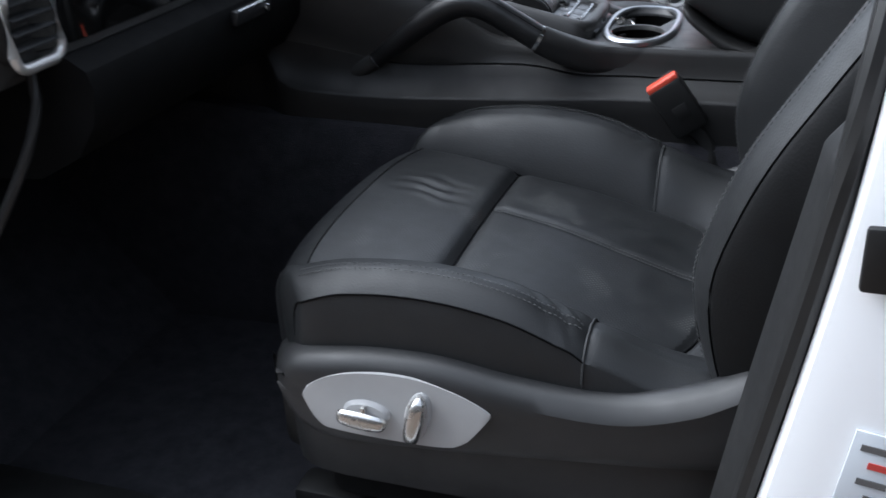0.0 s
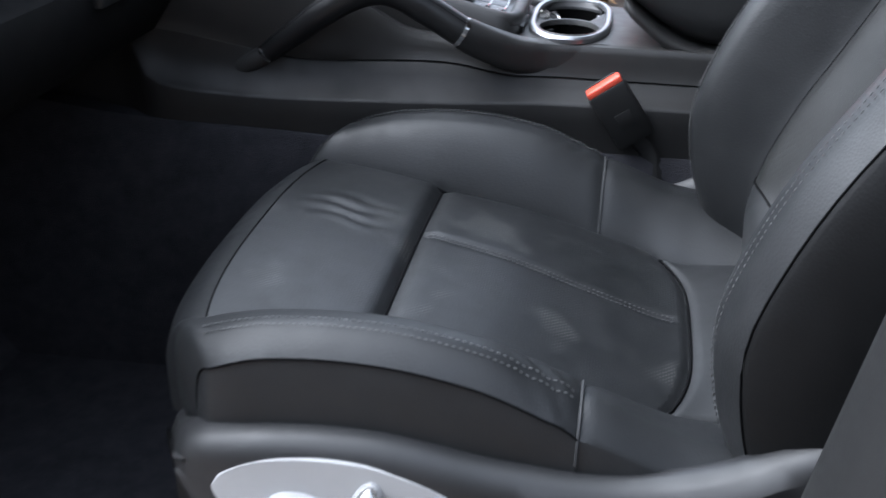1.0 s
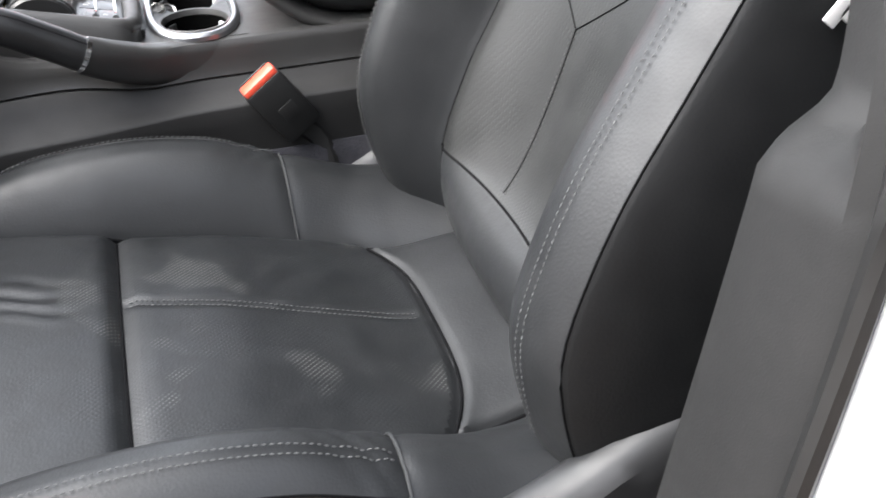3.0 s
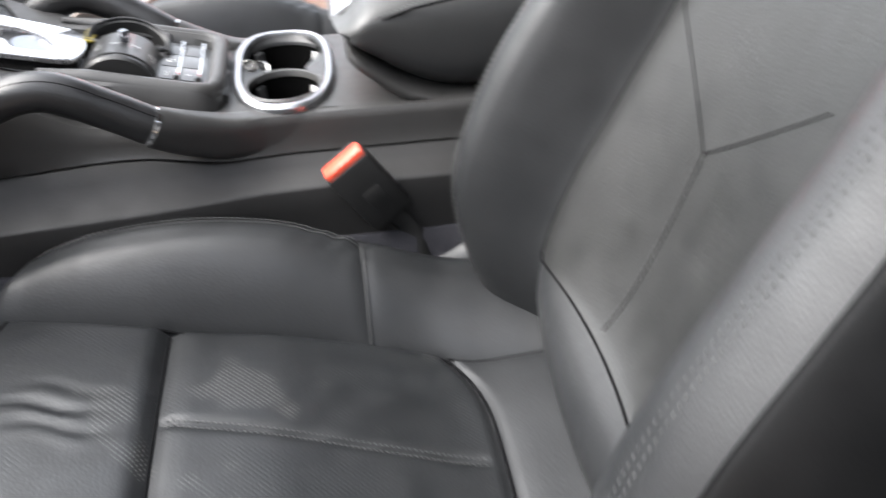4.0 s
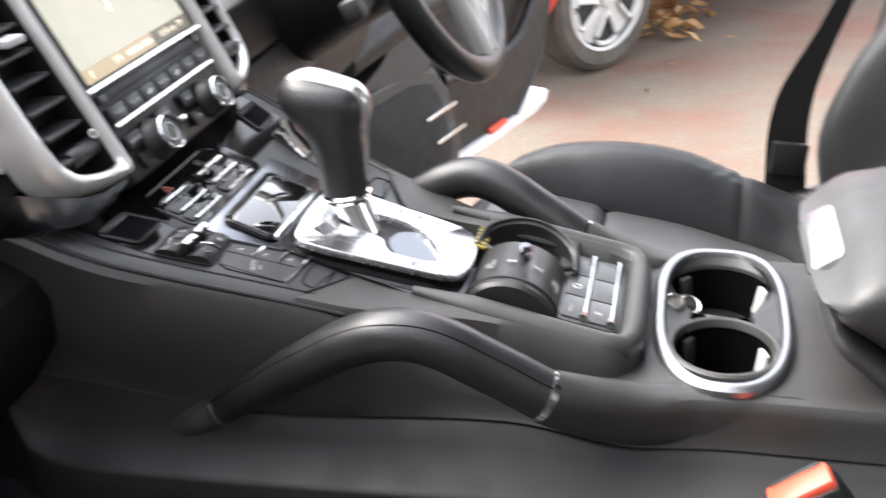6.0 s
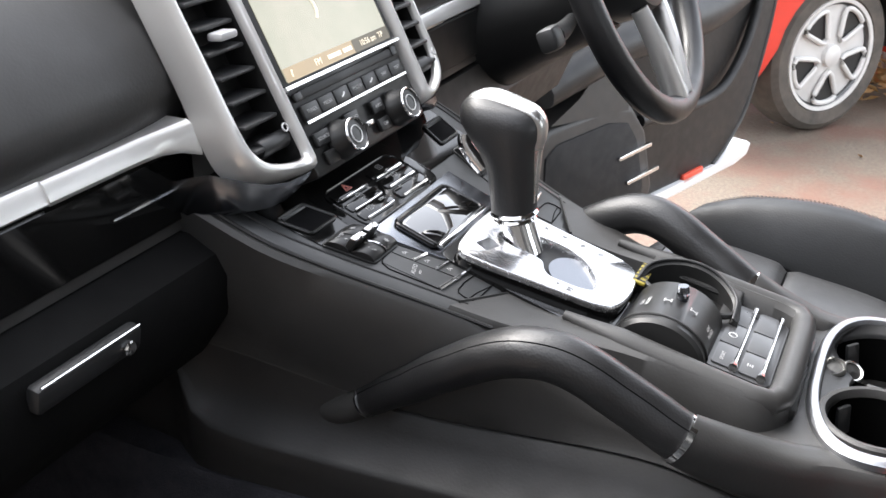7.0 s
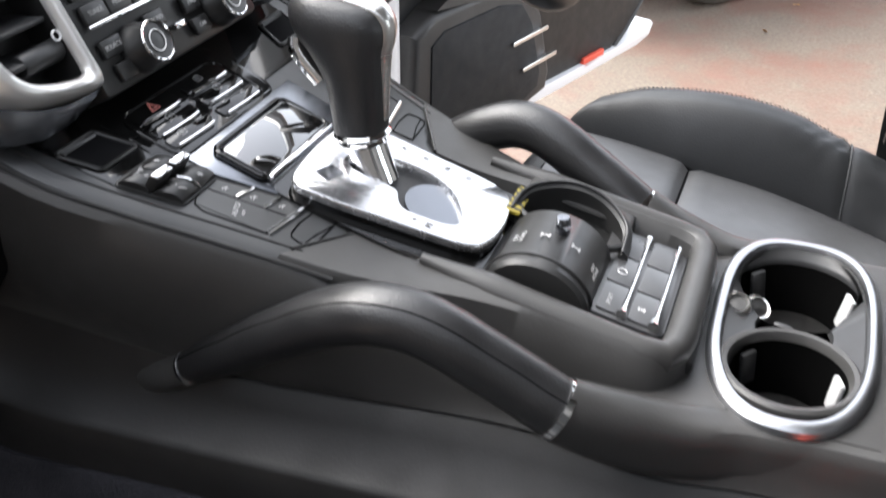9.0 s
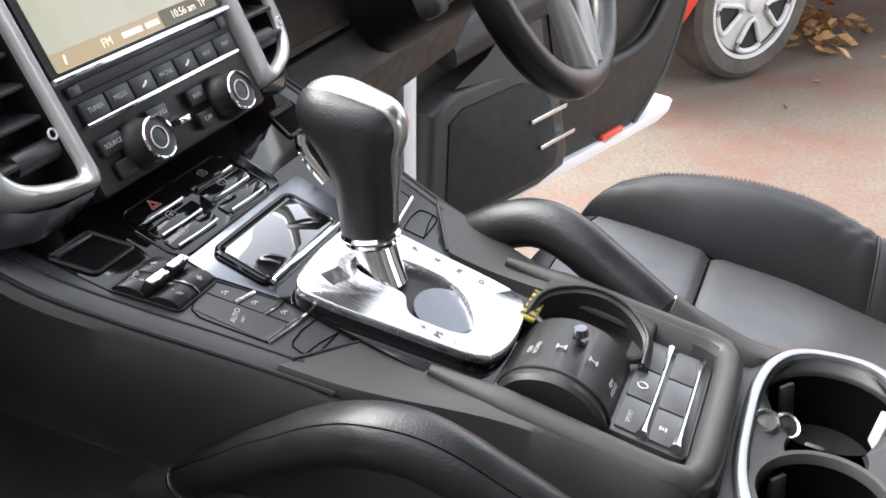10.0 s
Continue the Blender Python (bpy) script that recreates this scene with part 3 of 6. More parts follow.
        for off in (0.785, 0.803):
            part("stitching", stitches([rest(z, s * off) - Vector((0.0016, -flip * s * 0.0003, 0)) for z in zs[5:-3]], 0.0036, 0.0024, 0.00055), THREAD, ob)

    part("seam", sweep([rest(0.806, -0.5 + i / 24) - Vector((0.0005, 0, 0)) for i in range(25)], 0.0015, 6), DARK_THREAD, ob)
    if controls:
        for k in range(2):
            part("airbag_tag", box(0.010, 0.003, 0.034, pose(0.390 + 0.010 * k, -0.7135, 1.096 + 0.002 * k, 0, 40, 0), 0.0008), WHITE, ob, "white airbag tag")

    def on_back(w, z):
        return rest(z, 0.5 * w / 0.176) - Vector((0.0007, 0, 0))

    stem = [on_back(-0.038 - 0.004 * t, 0.812 + 0.156 * t) for t in [i / 16 for i in range(17)]]
    arms = [[on_back(-0.042 + s * 0.12 * t, 0.968 + 0.085 * t) for t in [i / 10 for i in range(11)]] for s in (-1, 1)]
    for line in [stem] + arms:
        part("seam", sweep(line, 0.0006, 6), DARK_THREAD, ob)
    for off in (-0.004, 0.004):
        part("stitching", stitches([p + Vector((-0.0004, off, 0)) for p in stem], 0.0034, 0.0022, 0.0006), THREAD, ob)

    # plinth, rails and side trim
    part("plinth", box(0.44, 0.48, 0.10, pose(X0 + 0.02, Y0, Z0 + 0.545), 0.02), DARK, ob)
    for s in (-1, 1):
        part("seat_rail", box(0.62, 0.05, 0.05, pose(X0 + 0.05, Y0 + s * 0.2, 0.455), 0.008), DARK, ob)
        part("rail_post", box(0.40, 0.04, Z0 + 0.50 - 0.47, pose(X0 + 0.05, Y0 + s * 0.2, (Z0 + 0.50 + 0.47) / 2), 0.006), DARK, ob)
        rows = []
        for i in range(37):
            x = -0.232 + 0.57 * i / 36
            hi = ip(x, [-0.232, -0.20, -0.15, -0.09, -0.03, 0.05, 0.15, 0.22, 0.27, 0.34], [0.712, 0.733, 0.745, 0.752, 0.752, 0.741, 0.739, 0.760, 0.790, 0.815])
            lo = ip(x, [-0.232, -0.20, -0.165, -0.05, 0.10, 0.2, 0.34], [0.700, 0.665, 0.645, 0.648, 0.664, 0.676, 0.70])
            c = (hi + lo) / 2
            tuck = ip(x, [-0.232, -0.215, -0.19, -0.15], [0.045, 0.018, 0.005, 0.0])
            ring = [(0.270, hi - 0.015), (0.283, hi - 0.002), (0.296, hi), (0.308, hi - 0.006), (0.317, hi - 0.02), (0.316, c + 0.008), (0.315, c - 0.01), (0.318, lo + 0.012), (0.314, lo + 0.002), (0.303, lo - 0.004), (0.290, lo - 0.012), (0.288, 0.60), (0.284, 0.57), (0.262, 0.57), (0.262, c)]
            rows.append([place(x, s * (w - tuck), z) for w, z in ring])
        part("side_trim", loft(rows), TRIM, ob, "curved black plastic seat side trim")
    if controls:
        m = Matrix(((1, 0, 0, X0), (0, 0, flip, Y0 + flip * 0.314), (0, 1, 0, Z0), (0, 0, 0, 1)))
        n = 40
        outline = []
        for i in range(n + 1):
            x = -0.176 + 0.204 * i / n
            outline.append((x, ip(x, [-0.176, -0.170, -0.14, -0.10, -0.06, -0.03, 0.0, 0.022, 0.028], [0.698, 0.708, 0.726, 0.735, 0.737, 0.733, 0.724, 0.713, 0.708])))
        for i in range(n + 1):
            x = 0.028 - 0.204 * i / n
            outline.append((x, ip(x, [-0.176, -0.165, -0.155, -0.05, -0.01, 0.0, 0.012, 0.028], [0.694, 0.672, 0.661, 0.658, 0.662, 0.668, 0.682, 0.704])))
        switch = part("switch_plate", plate(outline, -0.004, 0.0045, m, 0.0015), PLATE, ob, "silver grey seat switch plate")
        # cushion switch: flat oval base with a ribbed sliding bar
        part("switch_base", lathe([(0.0, 0.004), (0.026, 0.004), (0.0255, 0.008), (0.022, 0.011), (0.0, 0.012)], 28, m @ pose(-0.103, 0.689, 0) @ Matrix.Diagonal((1, 0.55, 1, 1))), PLATE, switch)
        bar = loft([[(x, 0.0095 * k * math.cos(q) - 0.003, 0.012 + 0.0085 * k * (1 + math.sin(q)) * 0.6) for q in [math.tau * i / 12 for i in range(12)]] for x, k in ((-0.0275, 0.15), (-0.0265, 0.5), (-0.0245, 0.75), (-0.020, 0.93), (-0.010, 1.02), (0, 1.05), (0.010, 1.02), (0.020, 0.93), (0.0245, 0.75), (0.0265, 0.5), (0.0275, 0.15))])
        bar.transform(m @ pose(-0.106, 0.688, 0, 0, 0, -4))
        part("cushion_switch", bar, SATIN, switch, "satin chrome seat cushion switch")
        part("switch_stem", box(0.006, 0.014, 0.010, m @ pose(-0.103, 0.694, 0.012), 0.002), SATIN, switch)
        bar = loft([[(0.0100 * k * math.cos(q), y, 0.006 + 0.016 * h * (1 + math.sin(q)) * 0.5) for q in [math.tau * i / 12 for i in range(12)]] for y, k, h in ((-0.0315, 0.15, 0.35), (-0.030, 0.5, 0.55), (-0.026, 0.78, 0.8), (-0.015, 0.95, 1.0), (0, 0.98, 1.05), (0.015, 0.88, 1.0), (0.023, 0.72, 0.8), (0.0265, 0.45, 0.55), (0.028, 0.12, 0.35))])
        bar.transform(m @ pose(-0.048, 0.694, 0, 0, 0, -14))
        part("lever_base", lathe([(0.0, 0.004), (0.0300, 0.004), (0.0295, 0.007), (0.0260, 0.0095), (0.0, 0.010)], 32, m @ pose(-0.0475, 0.694, 0, 0, 0, -14) @ Matrix.Diagonal((0.46, 1, 1, 1))), PLATE, switch)
        part("backrest_switch", bar, SATIN, switch, "satin chrome backrest switch lever")
    return ob


make_seat("passenger_seat", "black leather car seat with perforated panels and grey stitching", -1, (0, -0.415, 0), True)
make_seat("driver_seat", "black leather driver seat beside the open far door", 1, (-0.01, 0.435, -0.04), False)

# striker and label on the white door frame
for s in (-1,):
    part("striker", box(0.022, 0.008, 0.045, pose(0.336, CY + s * 0.914, 1.0), 0.003), DARK, shell, "black door striker")
    part("type_label", box(0.040, 0.002, 0.080, pose(0.352, CY + s * 0.9115, 0.83, 0, 8, 0), 0.0006), plain("label_film", (0.62, 0.66, 0.70), 0.4), shell, "pale printed label")
    for k, m in enumerate((REDMARK, GREY, GREY, REDMARK, GREY)):
        part("marking", box(0.020 - 0.004 * (k % 2), 0.001, 0.005, pose(0.352 + 0.004 * (k % 2), CY + s * 0.9130, 0.802 + 0.014 * k, 0, 8, 0)), m, shell)

# ---- centre console ----
console = thing("centre_console", "black centre console with shifter, switch panels and cup holder deck", "console")


def ramp(x):
    return ip(x, [-0.60, -0.45, -0.38, -0.30, -0.20, -0.10, 0.0, 0.10], [1.11, 1.05, 1.02, 0.988, 0.955, 0.930, 0.910, 0.905])


def on_ramp(x, y, dz=0.0, turn=0.0):
    """A flat frame on the sloping console top: local x runs back, z out of the surface."""
    a = math.degrees(math.atan2(ramp(x - 0.01) - ramp(x + 0.01), 0.02))
    return pose(x, y, ramp(x) + dz) @ pose(0, 0, 0, 0, a, 0) @ pose(0, 0, 0, 0, 0, turn)


def mid_y(x):
    """The console's middle line."""
    return ip(x, [-0.45, -0.10, 0.05, 0.60], [CY - 0.006, CY + 0.002, CY + 0.012, CY + 0.013])


def deck(x):
    return ip(x, [-0.60, -0.45, -0.38, -0.30, -0.25, -0.225, -0.19, -0.15, -0.10, -0.05, 0.6], [1.107, 1.046, 1.016, 0.984, 0.967, 0.956, 0.934, 0.910, 0.903, 0.902, 0.902])


def edge(x):
    """Half width of the console's top sheet."""
    return ip(x, [-0.66, -0.47, -0.39, -0.34, -0.30, -0.25, -0.225, -0.17, -0.12, -0.05], [0.185, 0.174, 0.170, 0.154, 0.139, 0.124, 0.118, 0.106, 0.097, 0.092])


rows, low_rows = [], []
cuts = sorted([-0.66 + 1.24 * i / 74 for i in range(75) if not -0.006 < -0.66 + 1.24 * i / 74 < 0.108] + [-0.0045, -0.003, 0.02, 0.04, 0.06, 0.08, 0.1005, 0.102])
for x in cuts:
    zt, m0 = deck(x), mid_y(x)
    wt = edge(x) + 0.0015 if x < -0.2 else ip(x, [-0.20, -0.16, -0.10, 0.0, 0.6], [edge(-0.2) + 0.0015, 0.108, 0.106, 0.112, 0.108])
    ws = ip(x, [-0.66, -0.50, -0.46, -0.40, -0.34, -0.28, -0.20, -0.10, -0.02, 0.06, 0.6], [0.165, 0.150, 0.144, 0.138, 0.130, 0.122, 0.117, 0.114, 0.122, 0.116, 0.112])
    iz = ip(x, [-0.66, -0.50, -0.44, -0.36, -0.28, -0.10, 0.0, 0.6], [0.91, 0.905, 0.898, 0.882, 0.868, 0.872, 0.861, 0.862])
    wl = ip(x, [-0.66, -0.50, -0.494, -0.486, -0.474, -0.455, -0.42, -0.36, -0.28, -0.10, 0.05, 0.6], [0.150, 0.152, 0.160, 0.166, 0.170, 0.170, 0.167, 0.161, 0.157, 0.156, 0.150, 0.146])
    lz = ip(x, [-0.66, -0.50, -0.494, -0.486, -0.474, -0.455, -0.42, -0.36, -0.28, -0.10, 0.05, 0.6], [0.905, 0.902, 0.882, 0.862, 0.847, 0.837, 0.831, 0.826, 0.825, 0.832, 0.836, 0.840])
    hollow = ip(x, [-0.66, -0.50, -0.46, -0.38, -0.28, 0.6], [0.0, 0.0, 0.012, 0.012, 0.005, 0.003])
    bulge = 0.006 * (1 if x < -0.25 else max(0, 1 - (x + 0.25) / 0.1))
    g = ip(x, [-0.66, -0.36, -0.31, 0.6], [0.0, 0.0, 1.0, 1.0])  # the groove fades out forward of the bar
    half = [(wt * 0.5, zt), (wt - 0.0105, zt), (wt - 0.010, zt), (wt - 0.003, zt - 0.0015), (wt, zt - 0.006), (wt * 0.75 + ws * 0.25 + bulge * 0.7, zt * 0.75 + iz * 0.25), (wt * 0.5 + ws * 0.5 + bulge, zt * 0.5 + iz * 0.5), (wt * 0.2 + ws * 0.8 + bulge * 0.6, zt * 0.2 + iz * 0.8), (ws + 0.0012 * g, iz + 0.002), (ws - 0.0005 * g, iz), (ws + 0.002 * g + 0.0003, iz - 0.002), (ws * 0.68 + wl * 0.32 - hollow * 0.8, iz * 0.68 + lz * 0.32 - hollow * 0.5), (ws * 0.34 + wl * 0.66 - hollow * 0.6, iz * 0.34 + lz * 0.66 - hollow * 0.9), (wl - 0.0045, lz + 0.0022), (wl - 0.0012, lz + 0.0002), (wl, lz - 0.0026), (wl - 0.0005, lz - 0.024), (wl - 0.001, 0.775), (wl + 0.004, 0.60), (wl - 0.01, 0.44)]
    if -0.0035 < x < 0.101:  # opening for the cup holder
        half[0], half[1], half[2] = (0.06, 0.835), (0.0990, 0.835), (0.0996, zt)
    upper_half, lower_half = half[:10], half[9:]
    rows.append([(x, m0 + w, z) for w, z in upper_half] + [(x, m0 - w, z) for w, z in reversed(upper_half)])
    low_rows.append([(x, m0 + w, z) for w, z in lower_half] + [(x, m0 - w, z) for w, z in reversed(lower_half)])
part("console_body", loft(rows), CONSOLE, console, "soft black console body")
part("lower_side_panel", loft(low_rows), LOWER_SHADED, console, "side ledge, shade put into its darker colour, with a crisp lower edge")
rows = []
for i in range(21):
    x = -1.0 + 1.55 * i / 20
    w = ip(x, [-1.0, -0.52, -0.45, -0.30, 0.10, 0.6], [0.20, 0.178, 0.174, 0.163, 0.154, 0.148])
    zt = ip(x, [-1.0, -0.60, -0.50, -0.30, -0.20, 0.6], [0.83, 0.806, 0.793, 0.782, 0.778, 0.776])
    rows.append([(x, mid_y(x) + a, z) for a, z in ((w - 0.02, zt), (w - 0.002, zt), (w + 0.003, zt - 0.006), (w + 0.02, 0.6), (w + 0.03, 0.43), (-w - 0.03, 0.43), (-w - 0.02, 0.6), (-w - 0.003, zt - 0.006), (-w + 0.002, zt), (-w + 0.02, zt))])
part("tunnel_carpet", loft(rows), CARPET, console, "black carpet on the tunnel side")

# switch fascia: the sloping top sheet in front of the shifter
outline_rows = []
for i in range(31):
    x = -0.47 + 0.262 * i / 30
    w, z = edge(x) - 0.0012, ramp(x)
    half = [(0.0, z), (w * 0.5, z), (w - 0.016, z), (w - 0.005, z - 0.0008), (w - 0.001, z - 0.004), (w - 0.002, z - 0.012), (w - 0.03, z - 0.03)]
    def back(a):
        """The sheet ends under the island's slanted front."""
        return min(x, -0.221 - 0.55 * max(0.0, a - 0.062))

    outline_rows.append([(back(a), CY + a, b) for a, b in half] + [(back(a), CY - a, b) for a, b in reversed(half[1:])])
part("switch_fascia", loft(outline_rows), FASCIA, console, "satin black switch fascia")
for s in (-1, 1):
    line = [(x, CY + s * (edge(x) - 0.013), ramp(x) + 0.0001) for x in [-0.42 + 0.172 * i / 20 for i in range(21)]]
    part("seam", sweep(line, 0.0009, 6), DARK, console)
    line = [(x, CY + s * (edge(x) + 0.0002), ramp(x) - 0.0035) for x in [-0.46 + 0.235 * i / 24 for i in range(25)]]
    part("gap", sweep(line, 0.0015, 6), DARK, console)


def flat_part(name, mat, x, y, lx, ly, r, h0, h1, parent, label="", turn=0.0, bev=0.001):
    return part(name, plate(rounded(lx / 2, ly / 2, r), h0, h1, on_ramp(x, y, 0, turn), bev), mat, parent, label)


def mark(body, size, x, y, parent, h=0.0, turn=90, mat=WHITE):
    return writing(body, size, on_ramp(x, y, h, turn), parent, mat)


def bars(x, y, parent, h, n=2, w=0.006, gap=0.003, turn=0.0, mat=WHITE):
    bms = [box(0.0011, w * (1 - 0.3 * (k % 2)), 0.0003, on_ramp(x, y, h, turn) @ pose((k - (n - 1) / 2) * gap, 0, 0)) for k in range(n)]
    return part("marking", join(bms), mat, parent)


# shifter island: flat in front, rising to a tray with a raised rim
rows = []
for i in range(71):
    x = -0.225 + 0.217 * math.sin(math.pi / 2 * i / 70)
    k = min(1.0, max(0.0, (x + 0.215) / 0.125))
    k = k * k * (3 - 2 * k)
    end = min(1.0, max(0.0, (x + 0.050) / 0.042))
    w = 0.0795 + 0.0045 * (x + 0.225) / 0.225
    w = w * max(0.0, 1 - end**3.2) ** (1 / 3.2) if end else w
    w = max(w, 0.03)
    z, e = ramp(x) + 0.014 - 0.006 * end**2, edge(x - 0.032 * max(0.0, 1 - i / 26) ** 2)
    up = [(max(w - 0.022, 0.002), z - 0.016), (max(w - 0.018, 0.003), z - 0.004), (max(w - 0.012, 0.004), z), (w - 0.004, z - 0.001), (w + 0.001, z - 0.007), (w + 0.004, z - 0.03), (w + 0.008, z - 0.075)]
    z = ramp(x)
    low = [(0.060, z - 0.006), (0.0615, z + 0.0006), (0.070, z + 0.0012), (e - 0.018, z + 0.0010), (e - 0.004, z + 0.0004), (e - 0.001, z - 0.004), (e - 0.003, z - 0.03)]
    half = [(a * (1 - k) + c * k, b * (1 - k) + d * k) for (a, b), (c, d) in zip(low, up)]
    cant = 0.55 * max(0.0, 1 - i / 26) ** 2
    rows.append([(x - cant * max(0, a - 0.062), CY + a, b + 0.30 * cant * max(0, a - 0.062)) for a, b in half] + [(x - cant * max(0, a - 0.062), CY - a, b + 0.30 * cant * max(0, a - 0.062)) for a, b in reversed(half)])
for s in (-1, 1):
    part("seam", sweep([(-0.2255 - 0.55 * (a - 0.062), CY + s * a, ramp(-0.2255 - 0.55 * (a - 0.062)) + 0.0009) for a in [0.062 + 0.052 * i / 10 for i in range(11)]], 0.0012, 6), DARK, console)
part("shifter_surround", loft(rows), CONSOLE, console, "black soft-touch shifter surround")
part("tray_floor", join([box(0.095, 0.118, 0.010, on_ramp(-0.110, CY, -0.0045), 0.002), box(0.075, 0.118, 0.010, on_ramp(-0.045, CY, -0.0045), 0.002)]), BUTTON, console)

rim_path = []
for q in range(41):
    u = q / 40
    if u < 0.40:
        rim_path.append((-0.185 + 0.145 * u / 0.40, -1.0))
    elif u > 0.60:
        rim_path.append((-0.040 - 0.145 * (u - 0.60) / 0.40, 1.0))
    else:
        v = (u - 0.40) / 0.20 * math.pi
        rim_path.append((-0.040 + 0.0215 * (1 - abs(math.cos(v)) ** 3.6) ** (1 / 3.6) if 0 < v < math.pi else -0.040, -math.copysign(min(1.0, abs(math.cos(v)) ** 0.55), math.cos(v))))
part("tray_rim", sweep([(x, CY + 0.003 + w * (0.0735 + 0.002 * (x + 0.185) / 0.145), ramp(x) + 0.0055) for x, w in rim_path], lambda t: 0.0100 * min(1.0, 0.35 + 5 * min(t, 1 - t)), 14), CONSOLE, console, "rounded soft rim of the shifter tray")

# aluminium shift gate
shifter = thing("gear_shifter", "black leather gear lever with silver frame on a brushed aluminium gate", "gear lever")
gm = on_ramp(-0.222, -0.002, 0.0)
part("gate_bed", plate(rounded(0.074, 0.0605, 0.012), -0.02, 0.0035, gm), GLOSS, shifter)
# outlines of the plate and its two-part slot, rounded between their corners


def smooth_loop(corners, n=64):
    pts = curve([(x, y, 0) for x, y in corners] + [(*corners[0], 0)], n)[:-1]
    return [(p.x, p.y) for p in pts]


def polar(loop, cx, cy, n=72):
    """The loop seen from an inner point, at even angles."""
    out = []
    for k in range(n):
        a = math.tau * k / n
        d = Vector((math.cos(a), math.sin(a)))
        best = 0.0
        for (x0, y0), (x1, y1) in zip(loop, loop[1:] + loop[:1]):
            ex, ey = x1 - x0, y1 - y0
            det = d.x * -ey + ex * d.y
            if abs(det) < 1e-12:
                continue
            r = ((x0 - cx) * -ey + ex * (y0 - cy)) / det
            u = (d.x * (y0 - cy) - d.y * (x0 - cx)) / det
            if r > 0 and -1e-6 <= u <= 1 + 1e-6:
                best = max(best, r)
        out.append((cx + d.x * best, cy + d.y * best))
    return out


n = 96
out = polar(smooth_loop([(-0.0555, -0.058), (-0.0635, -0.050), (-0.0675, -0.030), (-0.0690, 0.0), (-0.0665, 0.030), (-0.060, 0.043), (-0.045, 0.0475), (0.0, 0.0480), (0.045, 0.0480), (0.061, 0.0440), (0.069, 0.030), (0.0725, 0.010), (0.072, -0.012), (0.067, -0.028), (0.058, -0.036), (0.030, -0.0430), (0.0, -0.0490), (-0.030, -0.0550)], 160), 0.012, -0.004, n)
hole = polar(smooth_loop([(-0.042, -0.006), (-0.036, -0.0125), (-0.022, -0.0135), (-0.0105, -0.0120), (-0.002, -0.0140), (0.004, -0.024), (0.010, -0.0285), (0.022, -0.0275), (0.036, -0.0245), (0.044, -0.019), (0.0445, -0.010), (0.036, 0.006), (0.026, 0.017), (0.012, 0.0225), (-0.006, 0.0225), (-0.020, 0.0195), (-0.036, 0.012), (-0.042, 0.003)], 160), 0.012, -0.004, n)
b = bmesh.new()
rings = []


def grow(loop, k):
    return [(0.012 + (x - 0.012) * k, -0.004 + (y + 0.004) * k) for x, y in loop]


for pts, z in ((hole, 0.004), (hole, 0.0122), (grow(hole, 1.035), 0.0138), (grow(out, 0.975), 0.0140), (grow(out, 0.992), 0.0132), (out, 0.0116), (grow(out, 1.001), 0.0085)):
    rings.append([b.verts.new((x, y, z)) for x, y in pts])
for u, v in zip(rings, rings[1:]):
    for k in range(n):
        b.faces.new((u[k], u[(k + 1) % n], v[(k + 1) % n], v[k]))
b.transform(gm)
part("shift_gate", b, BRUSHED, shifter, "brushed aluminium shift gate")
part("gate_base", loft([[gm @ Vector((x * q, y * q, z)) for x, y in out] for q, z in ((0.700, 0.0030), (0.970, 0.0030), (0.982, 0.0110), (0.984, 0.0050), (0.990, -0.0005))]), GLOSS, shifter, "gloss black base under the gate")
part("gate_slot_cover", plate(grow(hole, 1.02), 0.0035, 0.0062, gm), DARK, shifter)
part("slot_slider", plate([(0.024 + 0.0215 * math.cos(math.tau * k / 40), -0.003 + 0.0235 * math.sin(math.tau * k / 40)) for k in range(40)], 0.006, 0.0096, gm, 0.0012), SILVER_DARK, shifter, "satin round slider in the slot")
part("slot_step", sweep([gm @ Vector((0.024 + 0.0240 * math.cos(a), -0.003 + 0.0262 * math.sin(a), 0.0098)) for a in [-0.9 + 2.6 * k / 20 for k in range(21)]], 0.0007, 6), DARK, shifter)
part("pocket_mark", plate(rounded(0.0060, 0.0085, 0.001), 0.0128, 0.01425, gm @ pose(-0.0465, -0.029, 0, 0, 0, -18)), SILVER_DARK, shifter, "small square recess in the plate")
for k, txt in enumerate(("P", "R", "N", "D")):
    writing(txt, 0.0060, gm @ pose(-0.018 + 0.017 * k, 0.0385, 0.0143, 0, 0, 90), shifter, GREY)
for k, txt in enumerate(("+", "M", "-")):
    writing(txt, 0.0075, gm @ pose(0.020 + 0.0105 * k, -0.0345, 0.0143, 0, 0, 90), shifter, GREY)
part("amber_tab", box(0.011, 0.036, 0.003, on_ramp(-0.1495, CY + 0.030, 0.0112), 0.001), GOLD, shifter, "amber striped plastic tab behind the gate")
for k in range(5):
    part("tab_stripe", box(0.0105, 0.0022, 0.0003, on_ramp(-0.1495, CY + 0.016 + 0.007 * k, 0.0129)), DARK, shifter)
# stem and knob, the head swept forward
stem = [(-0.240, 0.000, 0.970), (-0.2465, 0.0015, 0.986), (-0.2525, 0.003, 1.003)]
part("lever_stem", sweep(stem, lambda t: 0.0150 - 0.001 * t, 20), CHROME, shifter, "polished metal lever stem")
